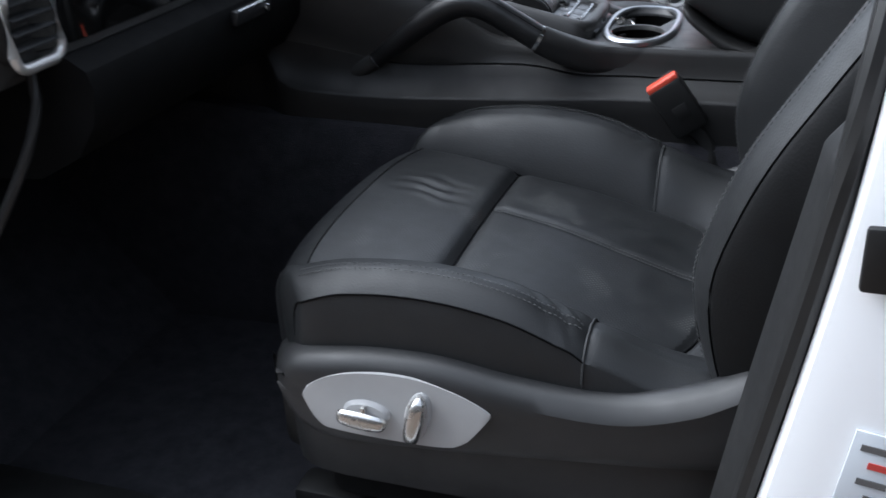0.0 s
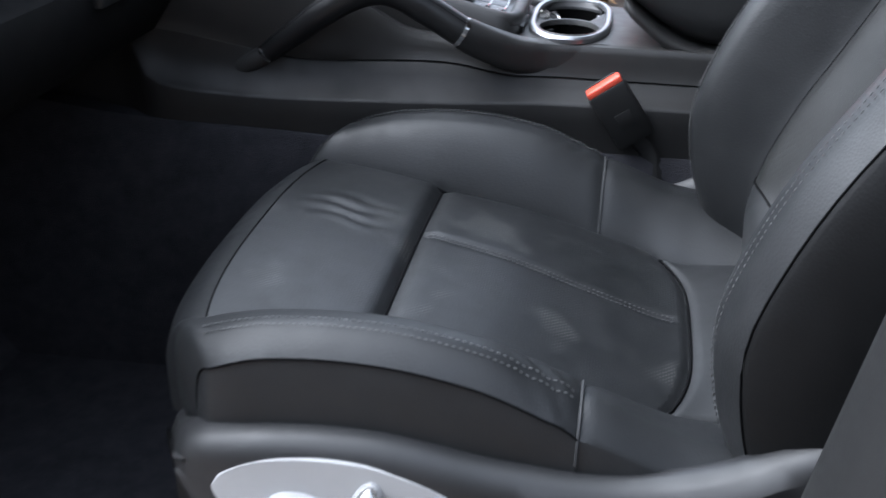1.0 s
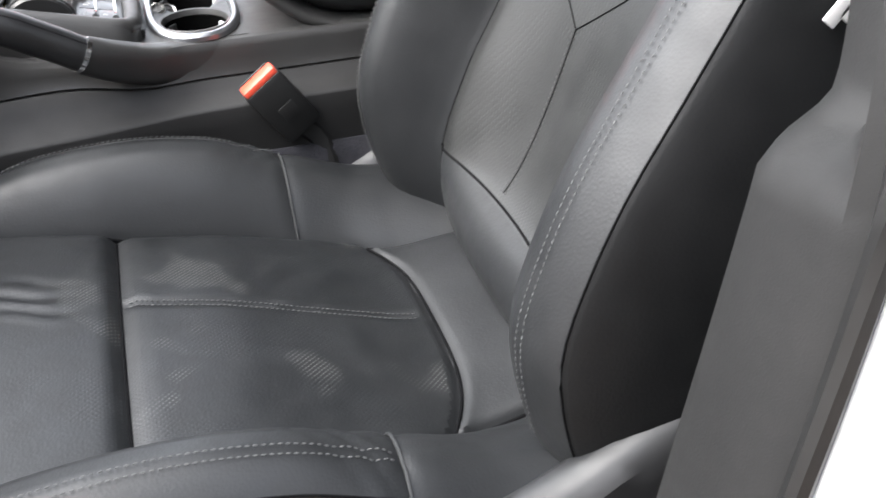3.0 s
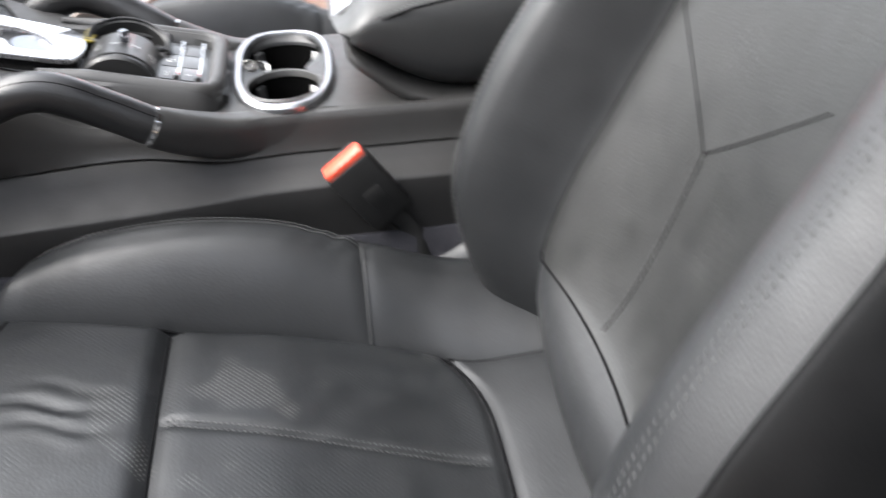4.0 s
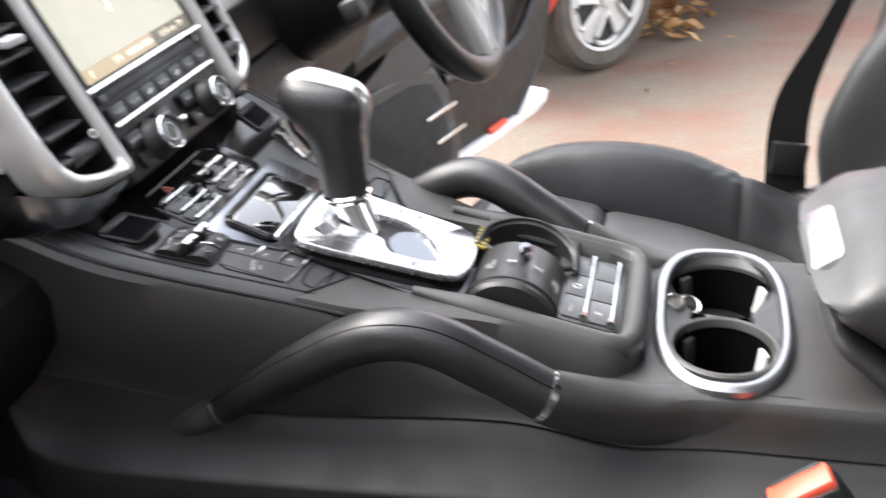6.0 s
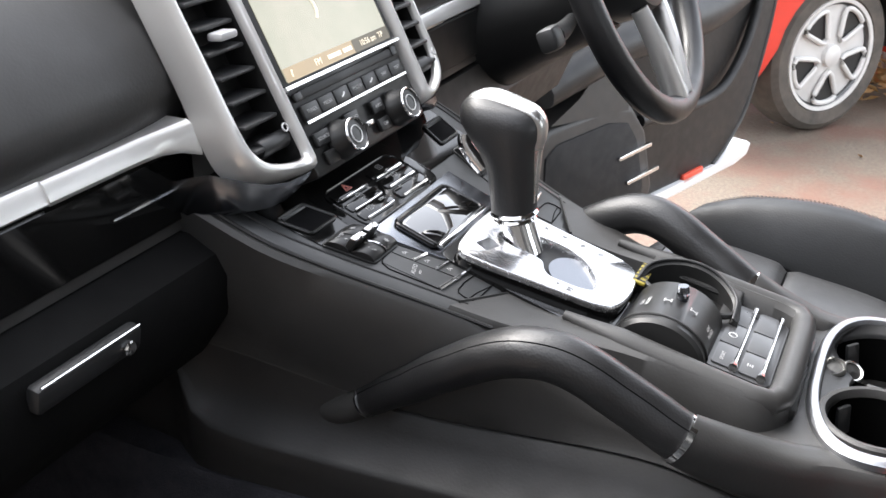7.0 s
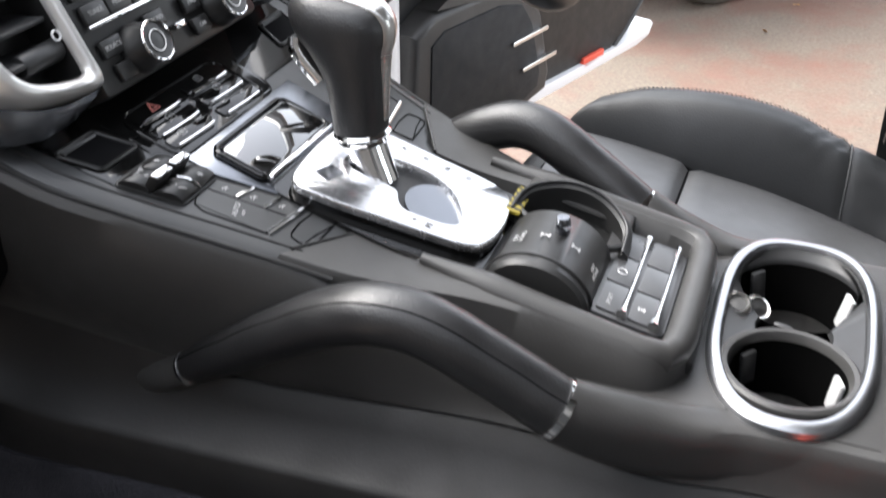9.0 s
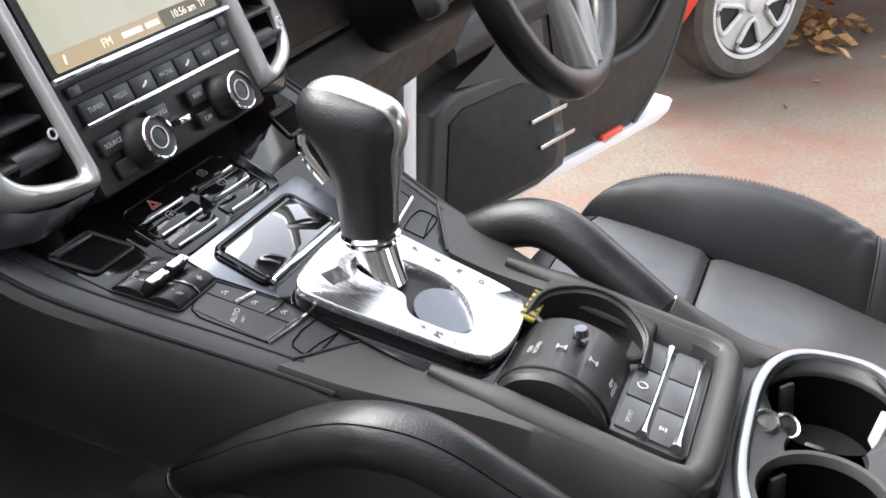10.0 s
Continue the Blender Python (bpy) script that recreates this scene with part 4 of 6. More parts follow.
part("lever_collar", join([lathe([(0.0, -0.0022), (0.0185, -0.0022), (0.0202, 0.0), (0.0185, 0.0022), (0.0, 0.0022)], 32, pose(-0.2530, 0.003, 1.0058, 0, -6, 0)), lathe([(0.0, -0.0016), (0.0172, -0.0016), (0.0182, 0.0), (0.0172, 0.0016), (0.0, 0.0016)], 32, pose(-0.2522, 0.003, 1.0010, 0, -6, 0))]), CHROME, shifter)
axis = [(-0.2535, 0.003, 1.007), (-0.2545, 0.004, 1.022), (-0.2565, 0.005, 1.044), (-0.2615, 0.006, 1.062), (-0.2665, 0.007, 1.075), (-0.2680, 0.008, 1.086), (-0.2685, 0.008, 1.095), (-0.2700, 0.008, 1.100)]
dims = [(0.0180, 0.0172), (0.0192, 0.0182), (0.0212, 0.0202), (0.0265, 0.0226), (0.0335, 0.0240), (0.0345, 0.0236), (0.0285, 0.0190), (0.0165, 0.0110)]
rows, silver = [], []
for q in range(33):
    t = q / 32
    ks = [i / 7 for i in range(8)]
    cx, cy, cz = (ip(t, ks, [p[c] for p in axis]) for c in range(3))
    rx, ry = ip(t, ks, [d[0] for d in dims]), ip(t, ks, [d[1] for d in dims])
    ring = []
    for k in range(28):
        a = math.tau * k / 28
        c, s = math.cos(a), math.sin(a)
        r = (abs(c) ** 2.5 + abs(s) ** 2.5) ** (-1 / 2.5)
        lift = -0.004 * c * t if t > 0.5 else 0
        ring.append((cx + rx * r * c, cy + ry * r * s, cz + lift))
    rows.append(ring)
part("lever_knob", loft(rows), GRIP, shifter, "black leather covered lever knob")
# silver frame over the rear and top of the knob
spine, side_frames = [], []
for q in range(15):
    t = 0.10 + 0.90 * q / 14
    cx, cy, cz = (ip(t, ks, [p[c] for p in axis]) for c in range(3))
    spine.append((cx + ip(t, ks, [d[0] for d in dims]) - 0.001, cy, cz - (0.004 * t if t > 0.5 else 0)))
spine += [(-0.276, 0.008, 1.1005), (-0.288, 0.008, 1.0975), (-0.299, 0.008, 1.090)]
part("lever_frame", sweep(curve(spine, 40), lambda t: 0.0040 + 0.0075 * min(1, t * 1.4) if t < 0.93 else 0.0115 - 0.06 * (t - 0.93), 16, 0.55, (0, 1, 0)), SATIN, shifter, "satin silver frame over the lever knob")
part("release_button", sweep(curve([(-0.298, 0.002, 1.067), (-0.297, 0.000, 1.060), (-0.289, 0.000, 1.049), (-0.281, 0.001, 1.040)], 14), 0.0062, 12), CHROME, shifter, "chrome release button")

# drive mode drum beside an open bin
drum = thing("mode_drum", "black half-round drive mode dial with a chrome toggle", "dial")
dm = on_ramp(-0.113, CY - 0.018, 0.0)
b = bmesh.new()
rings = []
for y in (-0.040, -0.037, 0.030, 0.033):
    r = 0.036 if abs(y) < 0.0375 and y < 0.031 else 0.033
    rings.append([(r * math.cos(math.pi * k / 24), y, 0.028 * r / 0.036 * math.sin(math.pi * k / 24) - 0.001) for k in range(25)] + [(-r, y, -0.004), (r, y, -0.004)])
b = loft(rings)
b.transform(dm)
part("drum", b, BUTTON, drum)
part("rib", sweep([dm @ Vector((0.0365 * math.cos(math.pi * k / 24), -0.030, 0.0285 * math.sin(math.pi * k / 24) - 0.001)) for k in range(25)], 0.0012, 6), DARK, drum)
part("toggle", sweep(curve([dm @ Vector((0.000, 0.006, 0.022)), dm @ Vector((-0.001, 0.006, 0.031)), dm @ Vector((-0.003, 0.006, 0.038))], 10), lambda t: 0.0042 + 0.0010 * math.sin(t * math.pi), 14), SILVER_DARK, drum, "dark metal toggle")
for txt, ang in (("OFF\nROAD", 132), ("ON\nROAD", 38)):
    c, s = math.cos(radians(ang)), math.sin(radians(ang))
    tm = dm @ pose(0.0366 * c, -0.010, 0.0289 * s, 0, 90 - ang, 0) @ pose(0, 0, 0, 0, 0, 90)
    writing(txt, 0.0048, tm, drum, MARK)
for ang in (104, 70):
    c, s = math.cos(radians(ang)), math.sin(radians(ang))
    tm = dm @ pose(0.0367 * c, -0.006, 0.0287 * s, 0, 90 - ang, 0)
    part("marking", join([box(0.0044, 0.0010, 0.0003, tm), box(0.0011, 0.0046, 0.0003, tm @ pose(0.0024, 0, 0)), box(0.0011, 0.0046, 0.0003, tm @ pose(-0.003, 0, 0))]), MARK, drum)
bin_rows = [(x, y) for x, y in rounded(0.040, 0.020, 0.018, 8)]
part("bin_rim", sweep([dm @ Vector((x, 0.052 + y, 0.010)) for x, y in bin_rows], 0.0028, 8, loop=True), DARK, drum)
part("bin_well", join([plate(rounded(0.039, 0.019, 0.016, 8), -0.004, -0.002, dm @ pose(0, 0.052, 0))]), GLOSS, drum)
wall_line = curve([dm @ Vector(p) for p in ((-0.042, 0.034, 0.012), (-0.038, 0.056, 0.019), (-0.020, 0.071, 0.024), (0.0, 0.075, 0.026), (0.020, 0.072, 0.023), (0.037, 0.058, 0.017), (0.041, 0.034, 0.011))], 40)
rows = []
for p in wall_line:
    out = (p - dm @ Vector((0, 0.03, p.z - dm.translation.z)))
    out.z = 0
    out.normalize()
    rows.append([p + out * 0.001, p + out * 0.004 - Vector((0, 0, 0.002)), p + out * 0.004 - Vector((0, 0, 0.045)), p - out * 0.002 - Vector((0, 0, 0.045)), p - out * 0.003 - Vector((0, 0, 0.003))])
part("bin_wall", loft(rows), DARK, drum, "raised wall of the open bin")
part("bin_edge", sweep([p + Vector((0, 0, 0.0006)) for p in wall_line], 0.0013, 8), TRIM, drum, "fine lip of the bin")
skirt = []
for p in wall_line[4:-4]:
    far = Vector((p.x, max(CY + 0.070, p.y + 0.002), ramp(p.x) + 0.0115))
    skirt.append([p + Vector((0, 0.003, -0.001)), far, far - Vector((0, 0, 0.02)), p + Vector((0, 0.003, -0.02))])
part("bin_surround", loft(skirt), CONSOLE, drum, "soft pad round the bin")

# rear switch pad
pad = thing("rear_switch_pad", "black drive switch pad with two chrome bars", "switch panel")
flat_part("pad", PAD, -0.058, CY + 0.002, 0.056, 0.104, 0.006, -0.001, 0.0045, pad)
for r in range(3):
    for c in range(2):
        flat_part("button", PAD, -0.067 + 0.021 * c, CY - 0.030 + 0.034 * r, 0.0185, 0.032, 0.002, 0.004, 0.0062, pad)
for c in range(2):
    x = -0.0575 + 0.021 * c
    part("chrome_bar", sweep([(x, CY - 0.048 + 0.100 * i / 12, ramp(x) + 0.0085 - 0.0025 * math.sin(math.pi * i / 12)) for i in range(13)], lambda t: 0.0015 + 0.0022 * max(0.0, 1 - 2 * t) ** 6 + 0.0010 * max(0.0, 2 * t - 1) ** 8, 8), CHROME, pad, "bright chrome bar")
mark("SPORT", 0.0042, -0.068, CY - 0.033, pad, 0.0065, 90, MARK)
part("marking", sweep([on_ramp(-0.067, CY + 0.002, 0.0066) @ Vector((0.0032 * math.cos(math.tau * k / 16), 0.0032 * math.sin(math.tau * k / 16), 0)) for k in range(16)], 0.0004, 5, loop=True), WHITE, pad)
bars(-0.047, CY - 0.032, pad, 0.0065, 3, 0.004, 0.0018, 0.0, MARK)

# switch groups on the fascia
# Gloss black sheet; its darkness also stands for the shade beside the stack.
part("front_fascia", loft([[(x, 0.006 - w, ramp(x) + 0.0009), (x, 0.006 + w, ramp(x) + 0.0009), (x, 0.006 + w, ramp(x) - 0.001), (x, 0.006 - w, ramp(x) - 0.001)] for x, w in [(-0.455 + 0.101 * i / 10, 0.137 + 0.018 * (1 - i / 10)) for i in range(11)]]), GLOSS, console, "gloss black front of the fascia, also darkened for shade by the stack")
upper = thing("hazard_switch_panel", "glossy black switch panel with hazard button and chrome bars", "switch panel")
part("panel", plate(rounded(0.034, 0.070, 0.014), -0.002, 0.0012, on_ramp(-0.374, -0.020, 0), 0.0008), GLOSS, upper)
part("panel_lip", sweep([on_ramp(-0.367, -0.021, 0.0016) @ Vector((x, y, 0)) for x, y in rounded(0.0255, 0.0575, 0.012, 6)], 0.0011, 8, loop=True), GLOSS, upper, "raised glossy lip of the panel")
for c0, xs in ((-0.050, (-0.3750, -0.3612, -0.3495)), (0.008, (-0.3740, -0.3608, -0.3475))):
    for x in xs:
        part("button", plate(rounded(0.0046, 0.0245, 0.0012), 0.0010, 0.0024, on_ramp(x - 0.0062, c0 + 0.001, 0), 0.0006), GLOSS, upper)
        part("chrome_bar", sweep([(x - 0.0007 * math.cos(math.pi * i / 8), c0 - 0.0205 + 0.0410 * i / 8, ramp(x) + 0.0034 - 0.0005 * math.sin(math.pi * i / 8)) for i in range(9)], 0.0014, 8), CHROME, upper, "chrome bar")
for grow_by, thick in ((1.0, 0.00042), (0.58, 0.00032)):
    tri = [on_ramp(-0.3835, -0.049, 0.0028) @ Vector((x * grow_by, y * grow_by, 0)) for x, y in ((0.0036, -0.0046), (-0.0042, 0.0), (0.0036, 0.0046))]
    part("hazard_triangle", join([sweep([tri[k], tri[(k + 1) % 3]], thick, 6) for k in range(3)]), plain("pale_red_marking", (0.50, 0.16, 0.14), 0.5), upper, "pale red hazard triangle")


def pictogram(x, y, parent, h, size=0.0030, kind="ring"):
    """A small printed sign: a framed outline with strokes inside."""
    m = on_ramp(x, y, h)
    loop = [(0.8 * size, -size), (-0.6 * size, -size), (-0.9 * size, 0), (-0.6 * size, size), (0.8 * size, size)] if kind == "fan" else rounded(0.7 * size, size, 0.4 * size, 3)
    bits = [sweep([m @ Vector((u, v, 0)) for u, v in loop], 0.00026, 5, loop=True)]
    bits += [box(0.0004, 0.8 * size, 0.0002, m @ pose(u * size, 0, 0)) for u in ((-0.25, 0.25) if kind != "ring" else (0.0,))]
    return part("marking", join(bits), MARK, parent)


pictogram(-0.3705, -0.048, upper, 0.0027, 0.0036, "fan")
pictogram(-0.3570, -0.056, upper, 0.0027, 0.0034, "car")
pictogram(-0.3825, 0.006, upper, 0.0027, 0.0032, "fan")
pictogram(-0.3690, 0.009, upper, 0.0027, 0.0036, "car")
mark("SYNC", 0.0036, -0.3575, -0.034, upper, 0.0027, 90, MARK)
mark("AC", 0.0038, -0.3555, 0.020, upper, 0.0027, 90, MARK)
mark("AC", 0.0034, -0.3570, -0.002, upper, 0.0027, 90, MARK)

centre = thing("glossy_tray_lid", "piano black tray lid reflecting the sky between chrome bars", "tray lid")
part("silver_frame", plate([(x + 0.312, y) for x, y in ((-0.346, -0.076), (-0.323, -0.0755), (-0.284, -0.0620), (-0.276, -0.050), (-0.276, 0.052), (-0.290, 0.062), (-0.346, 0.066))], -0.002, 0.0016, on_ramp(-0.312, 0, 0), 0.0008), SILVER_DARK, centre, "satin silver sheet round the lid")
part("lid", plate(rounded(0.0180, 0.0440, 0.004), -0.002, 0.0060, on_ramp(-0.3140, -0.012, 0), 0.0015), MIRROR_GLOSS, centre)
part("lid_frame", sweep([on_ramp(-0.3140, -0.012, 0.0045) @ Vector((x, y, 0)) for x, y in rounded(0.0205, 0.0465, 0.006, 5)], 0.0021, 8, loop=True), GLOSS, centre)
part("chrome_bar", box(0.0040, 0.090, 0.004, on_ramp(-0.2930, -0.011, 0.005), 0.0014), CHROME, centre, "chrome bar")



def side_y(s, y):
    """A place on the near half of the fascia, or its mirror on the far half."""
    return 0.006 + s * (0.006 - y)


def along(s, pts, h):
    return [Vector((x, side_y(s, y), ramp(x) + h)) for x, y in pts]


for s in (-1, 1):
    clim = thing("climate_switches", "black rocker switches and vent buttons with chrome bars", "switch panel", "climate switch groups")
    shear = Matrix(((1, 0, 0, 0), (-0.38 * s, 1, 0, 0), (0, 0, 1, 0), (0, 0, 0, 1)))
    rm = on_ramp(-0.3385, side_y(s, -0.1045), 0.0006) @ shear
    part("rocker_block", plate(rounded(0.0205, 0.0205, 0.004), -0.002, 0.0012, rm, 0.0006), DARK, clim)
    for cx in (-0.0095, 0.0100):
        for half in (-1, 1):
            prof = [(cx + 0.0092 * math.cos(math.pi * k / 12), 0.0010 + 0.0058 * math.sin(math.pi * k / 12)) for k in range(13)]
            b = loft([[(u, half * 0.0097 + d, h * e) for u, h in prof] for d, e in ((-0.0093, 0.93), (-0.0085, 1.0), (0.0085, 1.0), (0.0093, 0.93))])
            b.transform(rm)
            part("rocker", b, BUTTON, clim)
    for half in (-1, 1):
        part("rocker_paddle", box(0.0062, 0.0168, 0.0120, rm @ pose(-0.0012, half * 0.0099, 0.0075, 0, 8, 0), 0.0016), DARK, clim)
        part("paddle_cap", box(0.0050, 0.0156, 0.0016, rm @ pose(-0.0004, half * 0.0099, 0.0133, 0, 8, 0), 0.0006), CHROME, clim, "chrome paddle cap")
    part("rocker_line", sweep([rm @ Vector((0.0100 + 0.0096 * math.cos(math.pi * k / 12), 0.0004, 0.0014 + 0.0058 * math.sin(math.pi * k / 12))) for k in range(1, 12)], 0.0006, 6), CHROME, clim, "fine chrome line")
    out = s * 0.0095
    for u, tilt in ((-0.0130, -22), (0.0140, 24)):
        writing("TEMP", 0.0044, rm @ pose(u, out, 0.0066, 0, tilt, 90), clim, MARK)
    writing("+", 0.0058, rm @ pose(-0.0078, out, 0.0070, 0, 4, 90), clim, MARK)
    writing("-", 0.0058, rm @ pose(0.0085, out, 0.0071, 0, -4, 90), clim, MARK)
    for u in (-0.0125, 0.0135):
        part("marking", join([box(0.0006, 0.0044, 0.0002, rm @ pose(u, -out, 0.0068, 0, -18 if u < 0 else 20, 0) @ pose(0, 0, 0, 0, 0, q)) for q in (0, 60, 120)]), MARK, clim)
    # flush button field with fine gaps
    field = [(-0.3195, -0.103), (-0.3165, -0.1095), (-0.3100, -0.1115), (-0.2710, -0.1015), (-0.2655, -0.0570), (-0.3220, -0.0780)]
    ends = field[1:] + field[:1]
    for p, q in zip(field, ends):
        part("gap", sweep(along(s, [(p[0] + (q[0] - p[0]) * k / 4, p[1] + (q[1] - p[1]) * k / 4) for k in range(5)], 0.0003), 0.00055, 5), DARK_THREAD, clim)
    part("gap", sweep(along(s, [(-0.3185 + 0.0505 * k / 6, -0.0905 + 0.0140 * k / 6) for k in range(7)], 0.0003), 0.00055, 5), DARK_THREAD, clim)
    part("button_field", loft([along(s, [(-0.3180, -0.1085), (-0.3210, -0.0785)], 0.0003)[::-1] + along(s, [(-0.3180, -0.1085), (-0.3210, -0.0785)], -0.001), along(s, [(-0.2715, -0.1010), (-0.2662, -0.0575)], 0.0003)[::-1] + along(s, [(-0.2715, -0.1010), (-0.2662, -0.0575)], -0.001)]), FASCIA, clim)
    for p, q, r in (((-0.3020, -0.0860), (-0.2990, -0.0690), 0.0014), ((-0.2850, -0.0815), (-0.2820, -0.0645), 0.0014), ((-0.2712, -0.1015), (-0.2652, -0.0575), 0.0018)):
        part("chrome_bar", sweep(along(s, [(p[0] + (q[0] - p[0]) * k / 6, p[1] + (q[1] - p[1]) * k / 6) for k in range(7)], 0.0012), r, 8), CHROME, clim, "chrome bar")
    for x, y in ((-0.311, -0.082), (-0.294, -0.0765), (-0.277, -0.071)):
        m = on_ramp(x, side_y(s, y), 0.0006, -18 * s)
        part("marking", join([box(0.0005, 0.0040, 0.0002, m), box(0.0034, 0.0006, 0.0002, m @ pose(0, 0.0012, 0, 0, 0, 20)), box(0.0005, 0.0024, 0.0002, m @ pose(-0.0020, -0.0008, 0, 0, 0, 35))]), MARK, clim)
    mark("AUTO", 0.0048, -0.2965, side_y(s, -0.0950), clim, 0.0006, 90 - 18 * s, MARK)
    mark("REST", 0.0026, -0.2915, side_y(s, -0.0945), clim, 0.0006, 90 - 18 * s, MARK)
    # coin slot and front pocket
    slot = [(-0.2612, -0.0900), (-0.2620, -0.0770), (-0.2600, -0.0600), (-0.2455, -0.0610), (-0.2445, -0.0640), (-0.2455, -0.0880), (-0.2475, -0.0940), (-0.2540, -0.0950), (-0.2595, -0.0935)]
    part("coin_slot", sweep(along(s, slot, 0.0003), 0.0006, 5, loop=True), DARK_THREAD, clim)
    part("slot_fold", sweep(along(s, [(-0.2505, -0.0930), (-0.2490, -0.0810), (-0.2470, -0.0730), (-0.2440, -0.0600)], 0.0003), 0.0005, 5), DARK_THREAD, clim)
    pm = on_ramp(-0.3805, side_y(s, -0.1140), 0.0008) @ shear
    part("pocket", plate(rounded(0.0125, 0.0165, 0.002), -0.001, 0.0010, pm, 0.0003), DARK_THREAD, clim, "dark open pocket")
    part("pocket_rim", sweep([pm @ Vector((x, y, 0.0012)) for x, y in rounded(0.0135, 0.0180, 0.003, 4)], 0.0014, 6, loop=True), BUTTON, clim)
    part("pocket_wall", box(0.0030, 0.0310, 0.0014, pm @ pose(-0.0105, 0, 0.0014, 0, 25, 0), 0.0004), BUTTON, clim)

# grab bars
for s in (-1, 1):
    grab = thing("grab_bar", "arched black leather grab bar with chrome end rings", "grab bar", "console grab bars")
    key = [(-0.400, 0.108, 0.826), (-0.375, 0.122, 0.845), (-0.352, 0.130, 0.859), (-0.328, 0.134, 0.874), (-0.30, 0.139, 0.895), (-0.28, 0.143, 0.909), (-0.26, 0.147, 0.925), (-0.24, 0.150, 0.939), (-0.22, 0.151, 0.952), (-0.20, 0.152, 0.962), (-0.18, 0.153, 0.968), (-0.16, 0.151, 0.967), (-0.14, 0.148, 0.959), (-0.12, 0.145, 0.947), (-0.10, 0.142, 0.935), (-0.073, 0.138, 0.918), (-0.03, 0.126, 0.892)]
    line = curve([(x, -0.006 + s * (w - 0.016), z) for x, w, z in key], 90)
    k0 = min(range(90), key=lambda i: abs(line[i].x + 0.328))
    k1 = min(range(90), key=lambda i: abs(line[i].x + 0.073))
    part("grip", sweep(line[k0:k1 + 1], lambda t: 0.0128 + 0.0060 * min(1, 1.7 * t) ** 0.8, 22, 0.98), GRIP, grab, "black leather grip")
    part("front_foot", sweep(line[: k0 + 1], lambda t: 0.0185 - 0.0065 * t, 18, 1.0), CONSOLE, grab, "black moulded front foot of the bar")
    # the rear end swells into the console's flank
    rows = []
    for i in range(21):
        t = i / 20
        x = -0.0735 + 0.150 * t
        cw = ip(t, [0, 0.2, 0.5, 1], [0.122, 0.1145, 0.1045, 0.0995])
        cz = ip(t, [0, 0.2, 0.5, 1], [0.9180, 0.9020, 0.8850, 0.8810])
        hw = ip(t, [0, 0.2, 0.5, 1], [0.0188, 0.0180, 0.0165, 0.0120])
        hz = ip(t, [0, 0.2, 0.5, 1], [0.0188, 0.0205, 0.0210, 0.0195])
        ring = []
        for q in range(28):
            c, d = math.cos(math.tau * q / 28), math.sin(math.tau * q / 28)
            e = 2 + 3.0 * min(1, 1.6 * t)
            r = (abs(c) ** e + abs(d) ** e) ** (-1 / e)
            y = -0.006 + (mid_y(x) + 0.006) * min(1, t * 1.5) + s * (cw + hw * r * c)
            y = max(y, ip(x, [-0.005, 0.005, 0.02, 0.1], [0.090, 0.118, 0.133, 0.133])) if s > 0 and x > -0.005 else y
            ring.append((x + 0.45 * d * hz * (1 - t) ** 2, y, cz + hz * r * d))
        rows.append(ring)
    part("rear_foot", loft(rows), CONSOLE, grab, "black console foot of the bar")
    for k, rr in ((k0, 0.0136), (k1, 0.0196)):
        part("end_ring", sweep([line[k] - (line[k + 1] - line[k]) * (0.22 if k == k0 else 0.5), line[k] + (line[k + 1] - line[k]) * (0.22 if k == k0 else 0.5)], rr, 24, 1.0), CHROME, grab, "chrome ring")
    seam = []
    for i in range(k0, k1 + 1):
        along = (line[i + 1] - line[i - 1]).normalized()
        side = along.cross(Vector((0, 0, 1))).normalized()
        r = 0.0128 + 0.0060 * min(1, 1.7 * (i - k0) / (k1 - k0)) ** 0.8
        seam.append(line[i] + side * (-s * 0.66 * 0.92 * r) + side.cross(along) * (0.75 * r))
    part("seam", sweep(seam, 0.0008, 5), DARK_THREAD, grab)

# cup holder
cup = thing("cup_holder", "double cup holder with a silver rim in the console deck", "cup holder")
ccx, ccy, hx, hy = 0.049, CY + 0.013, 0.0535, 0.1095


def cup_outline(k, sx=1.0, sy=1.0):
    pts = []
    for i in range(64):
        a = math.tau * i / 64
        c, s = math.cos(a), math.sin(a)
        e = 3.2 if s > 0 else 2.6
        r = (abs(c) ** e + abs(s) ** e) ** (-1 / e)
        pts.append((ccx + (hx - k) * sx * r * c, ccy + (hy - k) * sy * r * s * (1 - 0.05 * c * c)))
    return pts


def ring_mesh(levels):
    b = bmesh.new()
    rows = [[b.verts.new((x, y, z)) for x, y in pts] for pts, z in levels]
    for u, v in zip(rows, rows[1:]):
        for i in range(len(u)):
            j = (i + 1) % len(u)
            b.faces.new((u[i], u[j], v[j], v[i]))
    return b


zc = 0.906
corner = []
for i in range(64):
    a = math.tau * i / 64
    c, s = math.cos(a), math.sin(a)
    r = 1 / max(abs(c), abs(s))
    corner.append((ccx + 0.0550 * r * c, ccy + 0.1025 * r * s))
part("deck_sheet", ring_mesh([(corner, 0.9015), (corner, 0.9022), (cup_outline(0.002), 0.9024), (cup_outline(0.002), 0.897)]), CONSOLE, cup)
part("rim", ring_mesh([(cup_outline(-0.001), zc - 0.004), (cup_outline(-0.001), zc + 0.001), (cup_outline(0.0012), zc + 0.0038), (cup_outline(0.004), zc + 0.0046), (cup_outline(0.0068), zc + 0.0038), (cup_outline(0.0082), zc + 0.0005), (cup_outline(0.0082), zc - 0.01)]), SILVER_CUP, cup, "satin silver rim")


